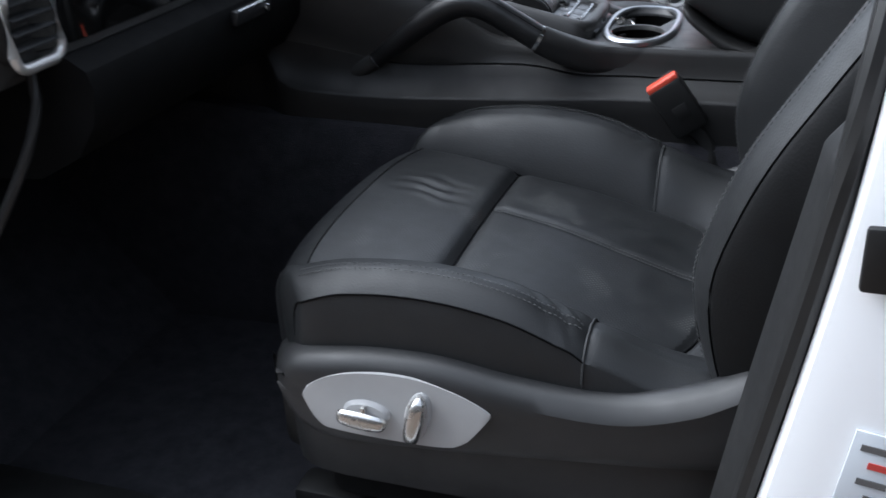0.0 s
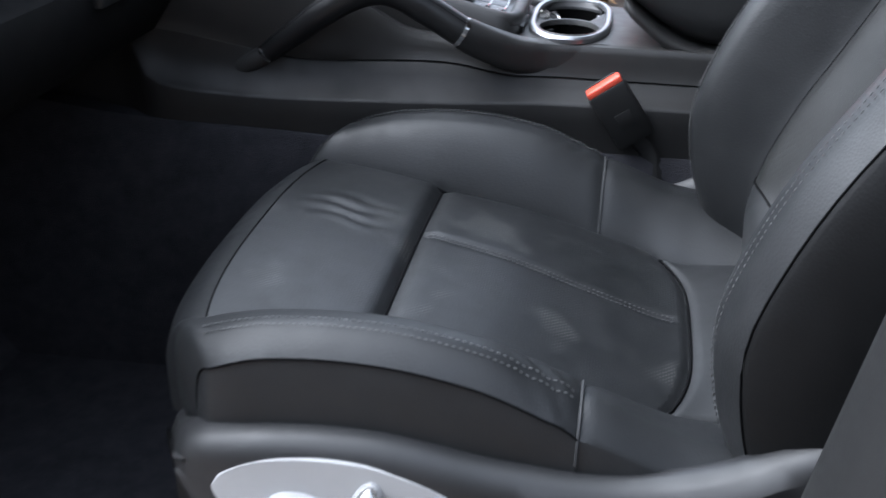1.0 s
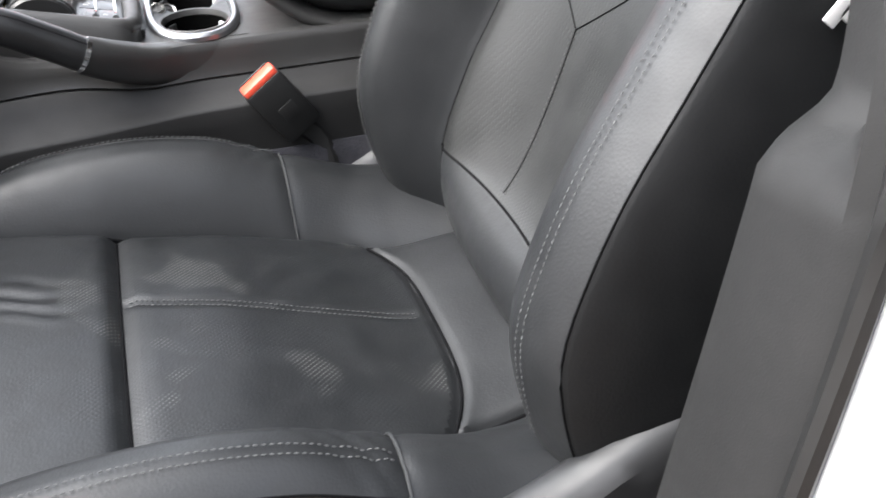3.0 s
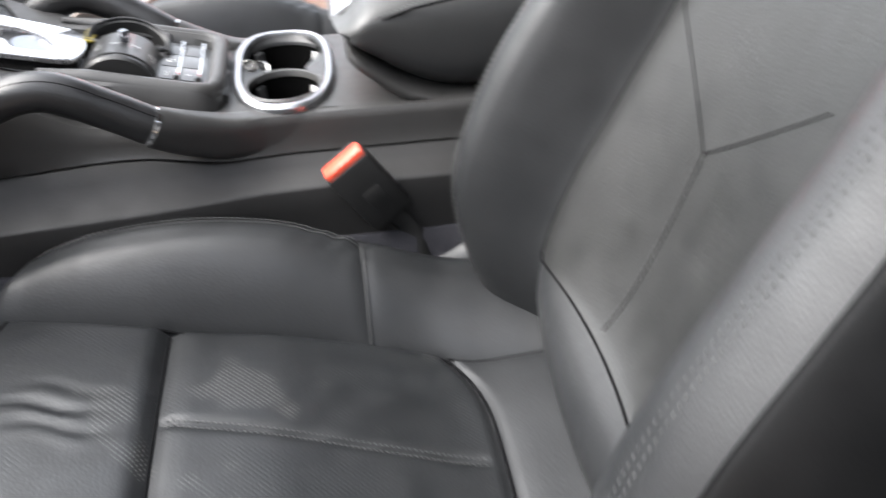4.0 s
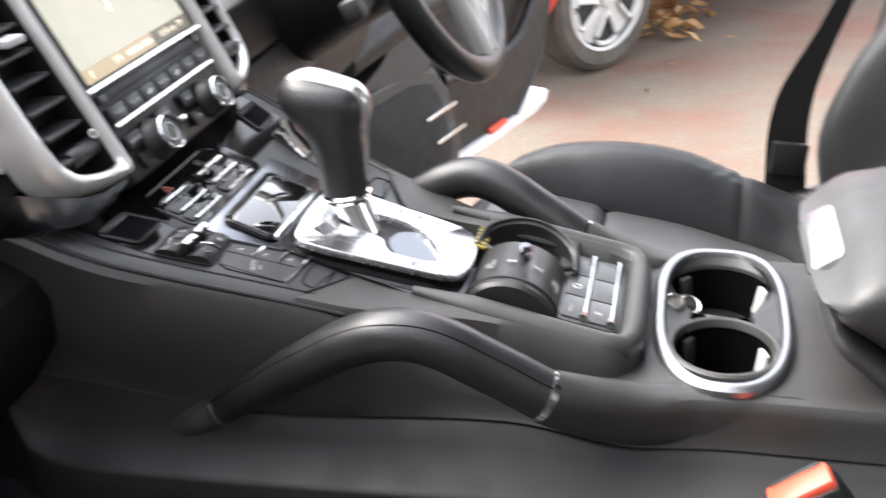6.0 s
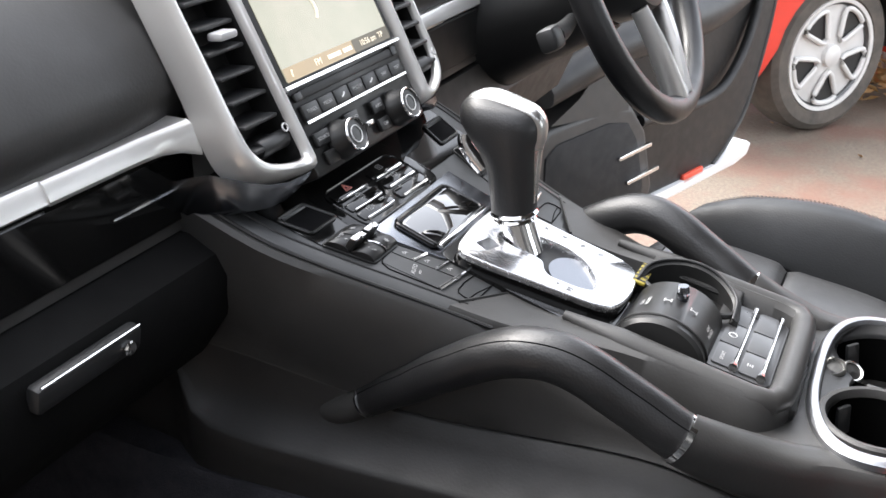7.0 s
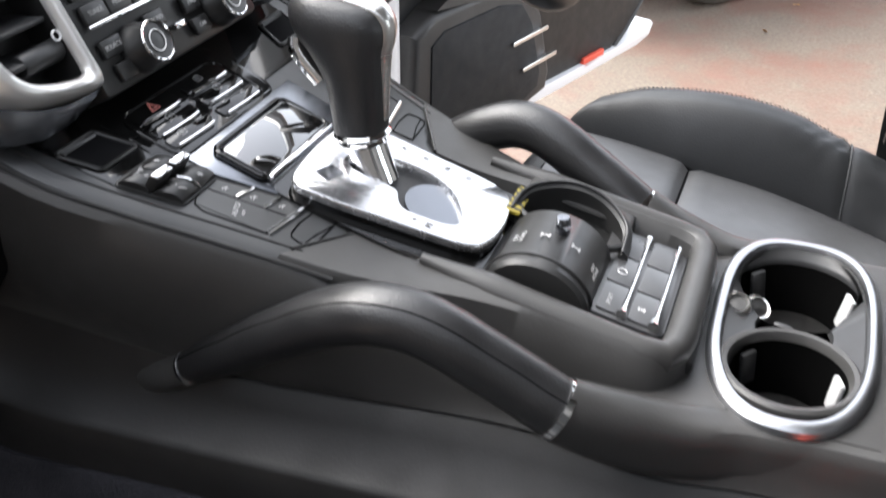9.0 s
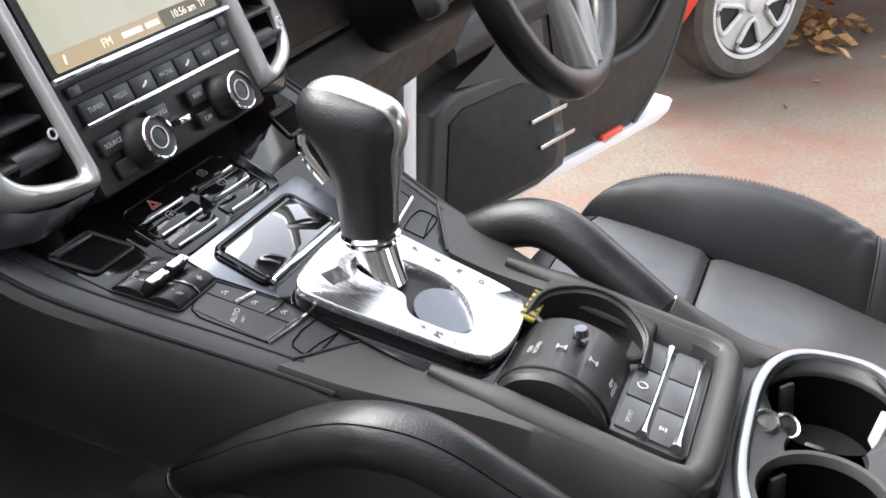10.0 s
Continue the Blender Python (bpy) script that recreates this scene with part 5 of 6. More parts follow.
def cup_holes(k):
    """The joined outline of the two round openings, k inside their edge."""
    pts = []
    for i in range(64):
        a = math.tau * i / 64
        c, s = math.cos(a), abs(math.sin(a))
        d, r = 0.0500, (0.0455 if math.sin(a) > 0 else 0.0430) - k
        q = r * r - d * d * c * c
        out = d * s + math.sqrt(q) if q > 0 else 0.0255 - k
        pts.append((ccx + max(out, 0.0255 - k) * c, ccy + max(out, 0.0255 - k) * math.sin(a)))
    return pts


part("inner_plate", ring_mesh([(cup_outline(0.0078), zc + 0.001), (cup_outline(0.0092), zc - 0.0015), (cup_holes(0.0), zc - 0.0045), (cup_holes(0.0010), zc - 0.0065), (cup_holes(0.0014), zc - 0.009)]), TRIM, cup, "grey inner plate between the rim and the cups")


def open_cup(profile, y, n=40):
    """A turned surface, open at the top, round the upright axis at y."""
    return ring_mesh([([(ccx + r * math.cos(math.tau * k / n), y + r * math.sin(math.tau * k / n)) for k in range(n)], zc + z) for r, z in profile])


part("far_cup", open_cup([(0.0448, -0.0070), (0.0395, -0.030), (0.0320, -0.068), (0.0001, -0.0685)], ccy + 0.050), CUP_SHADE, cup, "conical cup, its shade put into the black")
cm = pose(ccx, ccy - 0.0500, zc)
part("cup_ring", open_cup([(0.0430, -0.012), (0.0440, -0.003), (0.0436, 0.001), (0.0415, 0.0028), (0.0385, 0.0022), (0.0370, -0.001), (0.0364, -0.004)], ccy - 0.0500), CONSOLE, cup, "round black cup insert")
part("near_cup", open_cup([(0.0366, -0.0035), (0.0350, -0.030), (0.0310, -0.068), (0.0001, -0.0685)], ccy - 0.0500), CUP_SHADE, cup, "cup well, its shade put into the black")
for a in (20, 140, 260):
    # Flap at 20 degrees is a paler copy: light on it is put in as colour.
    part("cup_flap", box(0.004, 0.013, 0.024, cm @ pose(0, 0, -0.020, 0, 0, a) @ pose(0.0325, 0, 0, 0, 6, 0), 0.0015), PLATE if a == 20 else TRIM, cup, "sprung cup flap")
    part("cup_flap", box(0.004, 0.013, 0.026, pose(ccx, ccy + 0.050, zc - 0.022, 0, 0, a) @ pose(0.0362, 0, 0, 0, 10, 0), 0.0015), PLATE if a == 20 else TRIM, cup, "sprung cup flap")
plug = thing("power_plug", "chrome rimmed black plug in the cup holder", "plug")
pm = pose(0.0225, 0.0440, zc - 0.007, 25, 25, 0)
part("plug_body", lathe([(0.0, -0.022), (0.0075, -0.022), (0.0078, 0.003), (0.0, 0.004)], 24, pm), DARK, plug)
part("plug_rim", lathe([(0.0078, -0.003), (0.0095, -0.002), (0.0097, 0.003), (0.0085, 0.0048), (0.0072, 0.004), (0.0070, -0.003)], 24, pm), SATIN, plug, "chrome rim")
part("collar_core", lathe([(0.0, -0.006), (0.0074, -0.006), (0.0074, 0.001), (0.0, 0.002)], 24, pose(0.0105, 0.0370, zc - 0.002, 30, -10, 0)), DARK, plug)
part("plug_collar", lathe([(0.0060, -0.006), (0.0088, -0.005), (0.0092, 0.003), (0.0080, 0.005), (0.0070, 0.003), (0.0068, -0.005)], 24, pose(0.0105, 0.0370, zc - 0.002, 30, -10, 0)), SATIN, plug, "chrome collar")

# armrest
arm = thing("armrest", "black leather armrest lid with a silver latch", "armrest")
rows = []
for i in range(25):
    t = i / 24
    x = 0.118 + 0.42 * t**1.6
    up = min(1.0, (t / 0.10)) ** 0.5
    zt = ip(x - 0.018, [0.100, 0.112, 0.125, 0.17, 0.26, 0.55], [0.975, 0.994, 1.005, 1.018, 1.027, 1.03])
    zl = ip(x - 0.018, [0.100, 0.112, 0.131, 0.15, 0.19, 0.24, 0.55], [0.962, 0.951, 0.936, 0.922, 0.903, 0.896, 0.89])
    w = 0.088 + 0.016 * up
    ring = []
    for k in range(36):
        a = math.tau * k / 36
        c, s = math.cos(a), math.sin(a)
        e = 3.6
        r = (abs(c) ** e + abs(s) ** e) ** (-1 / e)
        ring.append((x - (0.016 * max(0, s) * (1 - up)), CY + 0.012 + w * r * c, (zt + zl) / 2 + (zt - zl) / 2 * r * s))
    rows.append(ring)
part("lid", loft(rows), LEATHER_ARM, arm)
rows = []
for i in range(25):
    t = i / 24
    x = 0.178 + 0.353 * t
    up = min(1.0, (t / 0.16)) ** 0.6
    w = 0.070 + 0.006 * up
    zl = 0.905 - 0.010 * min(1, t / 0.25)
    rows.append([(x, CY + a, z) for a, z in ((w, 0.935), (w + 0.002, 0.93), (w - 0.004, zl + 0.008), (w - 0.018, zl - 0.01), (-w + 0.028, zl - 0.01), (-w + 0.014, zl + 0.008), (-w + 0.008, 0.93), (-w + 0.010, 0.935))])
part("armrest_box", loft(rows), LEATHER, arm, "leather covered armrest box")
LATCH = pose(0.1170, 0.021, 0.9800, 0, -38, 0)
part("latch", plate(rounded(0.0140, 0.0440, 0.007), -0.004, 0.0035, LATCH, 0.0015), SILVER_CUP, arm, "satin silver latch")
part("latch_surround", sweep([LATCH @ Vector((x, y, 0.0005)) for x, y in rounded(0.0155, 0.0455, 0.008, 5)], 0.0015, 8, loop=True), DARK, arm)
rows = []
for i in range(17):
    t = i / 16
    x = 0.116 + 0.16 * t**1.4
    up = min(1.0, (t / 0.14)) ** 0.5
    zl = ip(x - 0.018, [0.100, 0.112, 0.131, 0.15, 0.19, 0.24, 0.55], [0.962, 0.951, 0.936, 0.922, 0.903, 0.896, 0.89])
    hi, lo = zl + 0.002, max(zl - 0.024, 0.893)
    w = 0.086 + 0.017 * up
    ring = []
    for k in range(32):
        c, d = math.cos(math.tau * k / 32), math.sin(math.tau * k / 32)
        r = (abs(c) ** 3.2 + abs(d) ** 3.2) ** (-1 / 3.2)
        ring.append((x, CY + 0.012 + w * r * c, (hi + lo) / 2 + (hi - lo) / 2 * r * d))
    rows.append(ring)
part("lid_base", loft(rows), CONSOLE, arm, "black moulded lower shell of the lid")
for s in (-1, 1):
    line = [(0.146 + 0.38 * i / 20, CY + 0.012 + s * (0.1005 + 0.0035 * min(1, i / 3)), ip(i / 20, [0, 0.12, 0.3, 1], [0.985, 1.000, 1.008, 1.012])) for i in range(21)]
    part("seam", sweep(line, 0.0014, 6), DARK_THREAD, arm)
    part("stitching", stitches([(x, y, z + 0.005) for x, y, z in line], 0.003, 0.002, 0.0006), THREAD, arm)

# belt buckles
for s, at in ((-1, (0.100, -0.134, 0.868)), (1, (0.095, 0.165, 0.835))):
    buckle = thing("belt_buckle", "black seat belt buckle with a red release button", "seat belt buckle", "belt buckles")
    bmat = Matrix.Translation(at) @ pose(0, 0, 0, 0, -35, 8)
    part("buckle_body", box(0.050, 0.026, 0.080, bmat @ pose(0, 0, -0.044), 0.006), DARK, buckle)
    part("release_button", box(0.046, 0.021, 0.010, bmat @ pose(0, 0, -0.003), 0.003), RED, buckle, "red release button")
    part("button_slot", box(0.038, 0.003, 0.006, bmat @ pose(0, 0.009, 0.0005), 0.001), DARK, buckle)
    part("emblem", box(0.020, 0.002, 0.022, bmat @ pose(0.002, -0.0128, -0.050), 0.0008), DARK, buckle)
    part("buckle_stalk", sweep(curve([bmat @ Vector((0, 0, -0.082)), bmat @ Vector((0.004, 0, -0.11)), (at[0] + 0.09, at[1] - 0.01, 0.66)], 10), 0.012, 8, 0.5), DARK, buckle)

# ---- dashboard ----
dash = thing("dashboard", "black dashboard with silver trim and a lit display", "dashboard")


def rows_y(ys, prof):
    return [[(x, y, z) for x, z in prof(y)] for y in ys]


def dash_profile(y):
    d = abs(y - CY)
    k = max(0.0, (d - 0.60) / 0.16)
    b = 0.05 * k * k
    return [(-0.66 - b, 1.258), (-0.60 - b, 1.254), (-0.55 - b, 1.236), (-0.505 - b, 1.205), (-0.476 - b, 1.172), (-0.460 - b, 1.142), (-0.4565 - b, 1.128), (-0.4595 - b, 1.114), (-0.466 - b, 1.104), (-0.464 - b, 1.062), (-0.458 - b, 1.052), (-0.458 - b, 1.02), (-0.50, 0.995), (-0.62, 0.98), (-1.02, 0.98), (-1.02, 1.16)]


for s in (-1, 1):
    ys = [CY + s * (0.158 + (0.76 - 0.158) * i / 20) for i in range(21)]
    part("dash_skin", loft(rows_y(ys, dash_profile)), CONSOLE, dash, "grained black dash skin")


def strip(name, z0, z1, proud, mat, s, y0, y1, label, edge=0.002, tilt=0.0):
    rows = []
    for i in range(19):
        y = y0 + (y1 - y0) * i / 18
        k = max(0.0, (y - 0.60) / 0.16)
        x = -0.462 - 0.05 * k * k
        rows.append([(x - 0.01, CY + s * y, z0), (x + proud - edge, CY + s * y, z0), (x + proud, CY + s * y, z0 + edge), (x + proud - tilt, CY + s * y, z1 - edge), (x + proud - edge - tilt, CY + s * y, z1), (x - 0.01, CY + s * y, z1)])
    part(name, loft(rows), mat, dash, label)


for s in (-1, 1):
    strip("silver_strip", 1.0865, 1.1025, 0.008, SILVER, s, 0.265, 0.735, "satin silver dash strip", 0.002, 0.005)
    strip("gloss_strip", 1.028, 1.0845, 0.006, GLOSS if s < 0 else DARK, s, 0.160, 0.735, "piano black dash panel" if s < 0 else "black dash panel")
# seam with two bright pulls in the gloss panel
part("pull_line", sweep([(-0.4555, CY - 0.165 - 0.085 * i / 6, 1.055) for i in range(7)], 0.0016, 6), CHROME, dash)

# glove box
glove = thing("glove_box", "black glove box with a recessed pull handle", "glove box")
rows = []
for i in range(17):
    y = CY - 0.165 - 0.50 * i / 16
    rows.append([(-0.52, y, 1.022), (-0.452, y, 1.018), (-0.430, y, 1.004), (-0.424, y, 0.985), (-0.434, y, 0.945), (-0.462, y, 0.905), (-0.52, y, 0.875), (-0.75, y, 0.86), (-0.75, y, 1.01)])
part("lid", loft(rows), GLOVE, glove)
part("pull_handle", box(0.012, 0.094, 0.020, pose(-0.421, -0.316, 0.990, 0, 12, 0), 0.004), TRIM, glove, "black pull handle")
part("handle_edge", sweep([(-0.4140, -0.360 + 0.088 * i / 8, 1.0) for i in range(9)], 0.0009, 6), CHROME, glove)
part("lock", lathe([(0.0, 0.0), (0.0055, 0.0), (0.0055, 0.003), (0.004, 0.004), (0.0, 0.0035)], 16, pose(-0.4155, -0.284, 0.988, 0, 90, 0)), CHROME, glove, "chrome lock")
under = []
for i in range(9):
    y = CY + 0.20 + 0.52 * i / 8
    under.append([(-0.55, y, 1.02), (-0.455, y, 1.015), (-0.44, y, 0.97), (-0.47, y, 0.90), (-0.56, y, 0.84), (-0.80, y, 0.83), (-0.80, y, 1.02)])
part("knee_panel", loft(under), DARK, dash, "black panel under the wheel")

part("dash_centre", box(0.50, 0.318, 0.10, pose(-0.83, CY, 1.150), 0.02), CONSOLE, dash, "black dash top behind the stack")

# centre stack
stack = thing("centre_stack", "black centre stack with display, keys and two rotary knobs", "centre stack")


def face(v, h, out=0.0):
    """A frame on the raked front of the stack: v across from the middle, h up along it."""
    return pose(-0.383 - 0.447 * h + 0.894 * out, CY - 0.013 + v, 1.063 + 0.894 * h + 0.447 * out) @ Matrix(((0, -0.447, 0.894, 0), (1, 0, 0, 0), (0, 0.894, 0.447, 0), (0, 0, 0, 1)))


part("stack_body", box(0.186, 0.26, 0.10, face(0, 0.115, -0.0515), 0.004), BUTTON, stack)
part("stack_back", box(0.10, 0.30, 0.16, pose(-0.56, CY, 1.10), 0.02), DARK, stack)
part("display_frame", plate(rounded(0.089, 0.056, 0.004), -0.001, 0.002, face(0, 0.114), 0.001), DARK, stack)
part("display", plate(rounded(0.083, 0.049, 0.002), 0.0015, 0.0028, face(0, 0.1105)), DISPLAY, stack, "lit sand coloured map display")
part("display_bar", plate(rounded(0.083, 0.0056, 0.001), 0.0028, 0.0031, face(0, 0.0672)), DISPLAY_BAR, stack, "amber bar on the display")
part("clock_box", plate(rounded(0.031, 0.0056, 0.001), 0.0030, 0.0033, face(0.052, 0.0672)), plain("clock_box_brown", (0.06, 0.045, 0.02), 0.3, 0.5, 0.10), stack)
writing("FM", 0.0080, face(-0.035, 0.0672, 0.0034), stack, DISPLAY_TEXT)
part("marking", join([box(0.020 - 0.006 * k, 0.0036, 0.0003, face(-0.010 + 0.021 * k, 0.0672, 0.0034)) for k in range(2)]), DISPLAY_TEXT, stack)
writing("10:56 am  TP", 0.0075, face(0.052, 0.0672, 0.0036), stack, DISPLAY_TEXT)
part("road_line", sweep([face(-0.01 + 0.004 * math.sin(i), 0.10 + 0.006 * i, 0.0031).translation for i in range(9)], 0.0012, 5), DISPLAY_TEXT, stack)
part("marking", sweep([face(-0.074 + 0.0012 * (i / 6) ** 2, 0.0645 + 0.0009 * i, 0.0034).translation for i in range(7)], 0.0008, 5), DISPLAY_TEXT, stack)
part("slot_bar", sweep([face(-0.091 + 0.182 * i / 8, 0.0575, 0.004).translation for i in range(9)], 0.0020, 8), CHROME, stack, "chrome bar under the display")
part("disc_slot", box(0.150, 0.0075, 0.003, face(0.0, 0.0495, 0.0005), 0.001), DARK, stack)
part("slot_key", box(0.010, 0.007, 0.004, face(-0.078, 0.0490, 0.001), 0.0012), BUTTON, stack)
part("eject_key", box(0.011, 0.009, 0.004, face(0.080, 0.0500, 0.001), 0.0012), BUTTON, stack)
for k, txt in enumerate(("TUNER", "MEDIA", "", "PHONE", "", "NAV", "MAP")):
    v = -0.0705 + 0.0235 * k
    part("key", box(0.0222, 0.0125, 0.004, face(v, 0.0355, 0.0015), 0.0012), BUTTON, stack)
    if txt:
        writing(txt, 0.0044, face(v, 0.0355, 0.0038), stack, MARK)
    else:
        part("marking", sweep([face(v - 0.0028 + 0.0056 * i / 6, 0.0340 + 0.0028 * (i / 6) ** 2, 0.0038).translation for i in range(7)], 0.0007, 5), WHITE, stack)
part("key_bar", sweep([face(-0.083 + 0.164 * i / 10, 0.0275, 0.0030).translation for i in range(11)], 0.0015, 8), CHROME, stack, "chrome bar under the keys")
for v, h, w, txt in ((-0.072, 0.0125, 0.020, "SOURCE"), (-0.024, 0.0145, 0.020, "SOUND"), (0.018, 0.0135, 0.018, "INFO"), (0.018, -0.003, 0.018, "CAR"), (-0.070, -0.004, 0.016, "")):
    part("key", box(w, 0.0115, 0.004, face(v, h, 0.0015), 0.0012), BUTTON, stack)
    if txt:
        writing(txt, 0.0042, face(v, h, 0.0038), stack, MARK)
part("toggle_key", box(0.013, 0.0045, 0.005, face(-0.004, 0.004, 0.002), 0.0014), CHROME, stack, "chrome toggle")
for v in (-0.049, 0.0455):
    knob = part("knob", lathe([(0.0, 0.0), (0.0165, 0.0), (0.0165, 0.004), (0.0148, 0.0065), (0.0138, 0.017), (0.0, 0.0175)], 32, face(v, 0.0035, 0)), BUTTON, stack, "black rotary knob")
    part("knob_ring", lathe([(0.0122, 0.0165), (0.0138, 0.0165), (0.0141, 0.0180), (0.0134, 0.0190), (0.0124, 0.0186), (0.0122, 0.0165)], 32, face(v, 0.0035, 0)), CHROME, knob, "chrome knob ring")
    part("knob_mark", sweep([face(v, 0.0035, 0.0178) @ Vector((0.0070 * math.cos(math.tau * k / 20), 0.0070 * math.sin(math.tau * k / 20), 0)) for k in range(20)], 0.0005, 5, loop=True), WHITE, knob)

# centre vents: upright louvres in satin surrounds
for s in (-1, 1):
    vent = thing("centre_air_vent", "tall black air vent in a satin silver surround", "air vent", "centre vents")
    inner, outer = 0.104, 0.152
    hole = [(0.1045, 0.28), (0.1045, 0.10), (0.1045, 0.020), (0.1045, 0.0085), (0.1065, 0.0058), (0.112, 0.0060), (0.126, 0.0095), (0.138, 0.0145), (0.146, 0.022), (0.1505, 0.036), (0.1515, 0.10), (0.1515, 0.28)]
    rim = [(0.0935, 0.28), (0.0935, 0.10), (0.0930, 0.012), (0.0925, -0.001), (0.0945, -0.0050), (0.104, -0.0052), (0.126, -0.0025), (0.148, 0.005), (0.157, 0.015), (0.1625, 0.032), (0.1605, 0.10), (0.160, 0.28)]

    def ring_line(k, lift):
        """A line round the surround, k of the way from the opening to the outer rim."""
        pts = []
        for (v0, h0), (v1, h1) in zip(hole, rim):
            v, h = v0 + (v1 - v0) * k, h0 + (h1 - h0) * k
            pts.append(face(s * v, h, lift - 0.20 * max(0, v - 0.108)).translation)
        return curve(pts, 110)

    rings = [ring_line(k, lift) for k, lift in ((0.0, -0.004), (0.0, 0.003), (0.12, 0.0065), (0.30, 0.0085), (0.50, 0.0088), (0.72, 0.0070), (0.90, 0.0030), (1.0, -0.003), (1.0, -0.022))]
    part("vent_surround", loft([list(q) for q in zip(*rings)]), SILVER, vent, "satin silver vent surround")
    part("vent_tunnel", loft([list(q) for q in zip(ring_line(-0.02, 0.001), ring_line(0.12, 0.001), ring_line(0.12, -0.030), ring_line(-0.02, -0.030))]), DARK, vent)
    part("vent_back", box(outer - inner + 0.004, 0.30, 0.01, face(s * (inner + outer) / 2, 0.14, -0.028), 0.002), DARK, vent)
    for k in range(12):
        part("louvre", box(outer - inner - 0.006, 0.0035, 0.026, face(s * (inner + outer) / 2, 0.030 + 0.019 * k, -0.012) @ pose(0, 0, 0, 22, 0, 0), 0.0015), TRIM, vent)
    part("vent_tab", box(0.020, 0.006, 0.014, face(s * (inner + outer) / 2, 0.112, 0.002) @ pose(0, 0, 0, 22, 0, 0), 0.002), PLATE, vent, "grey vent tab")
    part("thumb_wheel", lathe([(0.0, -0.017), (0.006, -0.017), (0.007, -0.015), (0.007, 0.015), (0.006, 0.017), (0.0, 0.017)], 24, face(s * (inner + outer) / 2 - 0.006 * s, 0.026, -0.006) @ pose(0, 0, 0, 0, 90, 0)), TRIM, vent, "ribbed thumb wheel")
    part("marking", sweep([face(s * (inner + outer) / 2 + 0.020, 0.033, 0.0015) @ Vector((0.0030 * math.cos(math.tau * k / 14), 0.0030 * math.sin(math.tau * k / 14), 0)) for k in range(14)], 0.0008, 5, loop=True), WHITE, vent)
    foot = []
    for v, hi, lo, o in ((0.172, 0.0260, 0.0100, -0.034), (0.166, 0.0190, -0.0030, -0.026), (0.156, 0.0090, -0.0115, -0.018), (0.142, 0.0000, -0.0160, -0.011), (0.126, -0.0050, -0.0165, -0.006), (0.105, -0.0060, -0.0135, -0.005), (0.095, -0.0060, -0.0105, -0.005)):
        foot.append([face(s * v, hi, o + 0.003).translation, face(s * v, (hi + lo) / 2, o + 0.001).translation, face(s * v, lo, o - 0.006).translation, face(s * v, lo + 0.004, o - 0.045).translation, face(s * v, hi + 0.006, o - 0.035).translation])
    # Same silver as the surround; shade on its downward face is in the darker metal.
    part("vent_foot", loft(foot), SILVER_DARK, vent, "satin silver foot of the surround, its shade put into a darker silver")
    # silver ribbon that swings from the dash strip out to the surround
    wing = []
    for v, x, z0, z1 in ((0.290, -0.455, 1.0865, 1.1025), (0.250, -0.4545, 1.0867, 1.1027), (0.222, -0.4535, 1.0872, 1.1033), (0.204, -0.452, 1.0878, 1.1040), (0.188, -0.4485, 1.0885, 1.1050), (0.174, -0.4430, 1.0870, 1.1065), (0.162, -0.434, 1.0830, 1.1090)):
        lean = 0.31 + 0.1 * max(0.0, (0.225 - v) / 0.06)
        y = CY - 0.013 + s * v
        wing.append([(x + 0.001, y, z0), (x + 0.003 - 0.15 * lean * (z1 - z0), y, z0 + 0.003), (x + 0.003 - 0.85 * lean * (z1 - z0), y, z1 - 0.003), (x + 0.001 - lean * (z1 - z0), y, z1), (x - 0.02 - lean * (z1 - z0), y, z1), (x - 0.02, y, z0)])
    part("vent_wing", loft(wing), SILVER, vent, "satin silver wing")

# end vents of the dashboard
for s in (-1, 1):
    vent = thing("end_air_vent", "small black air vent with a chrome surround at the dash end", "air vent", "end vents")
    em = Matrix(((0, 0, 1, -0.475), (1, 0, 0, CY + s * 0.690), (0, 1, 0, 1.062), (0, 0, 0, 1)))
    part("vent_back", plate(rounded(0.033, 0.040, 0.012), -0.01, 0.004, em), DARK, vent)
    part("vent_surround", sweep([em @ Vector((x, y, 0.012)) for x, y in rounded(0.036, 0.043, 0.016, 6)], 0.006, 10, loop=True), SILVER, vent, "satin silver vent surround")
    for k in range(4):
        part("louvre", box(0.062, 0.003, 0.02, em @ pose(0, -0.020 + 0.015 * k, 0.006, 20, 0, 0), 0.001), TRIM, vent)
part("dash_end", sweep(curve([(-0.49, -0.668, 1.005), (-0.485, -0.676, 0.97), (-0.50, -0.70, 0.91), (-0.56, -0.73, 0.80)], 16), 0.006, 8), DASH, dash)

# ---- steering wheel ----
wheel = thing("steering_wheel", "black leather steering wheel with silver spokes", "steering wheel")
wm = pose(-0.300, 0.475, 1.132) @ Matrix(((0, -0.42, 0.907, 0), (1, 0, 0, 0), (0, 0.907, 0.42, 0), (0, 0, 0, 1)))
part("rim", sweep([wm @ Vector((0.178 * math.cos(math.tau * k / 72), 0.178 * math.sin(math.tau * k / 72), 0)) for k in range(72)], lambda t: 0.0165, 16, loop=True), GRIP, wheel, "black leather rim")
part("hub", lathe([(0.0, -0.03), (0.072, -0.03), (0.075, -0.005), (0.066, 0.016), (0.04, 0.026), (0.0, 0.029)], 32, wm @ Matrix.Diagonal((1, 0.85, 1, 1))), TRIM, wheel, "black airbag cover")
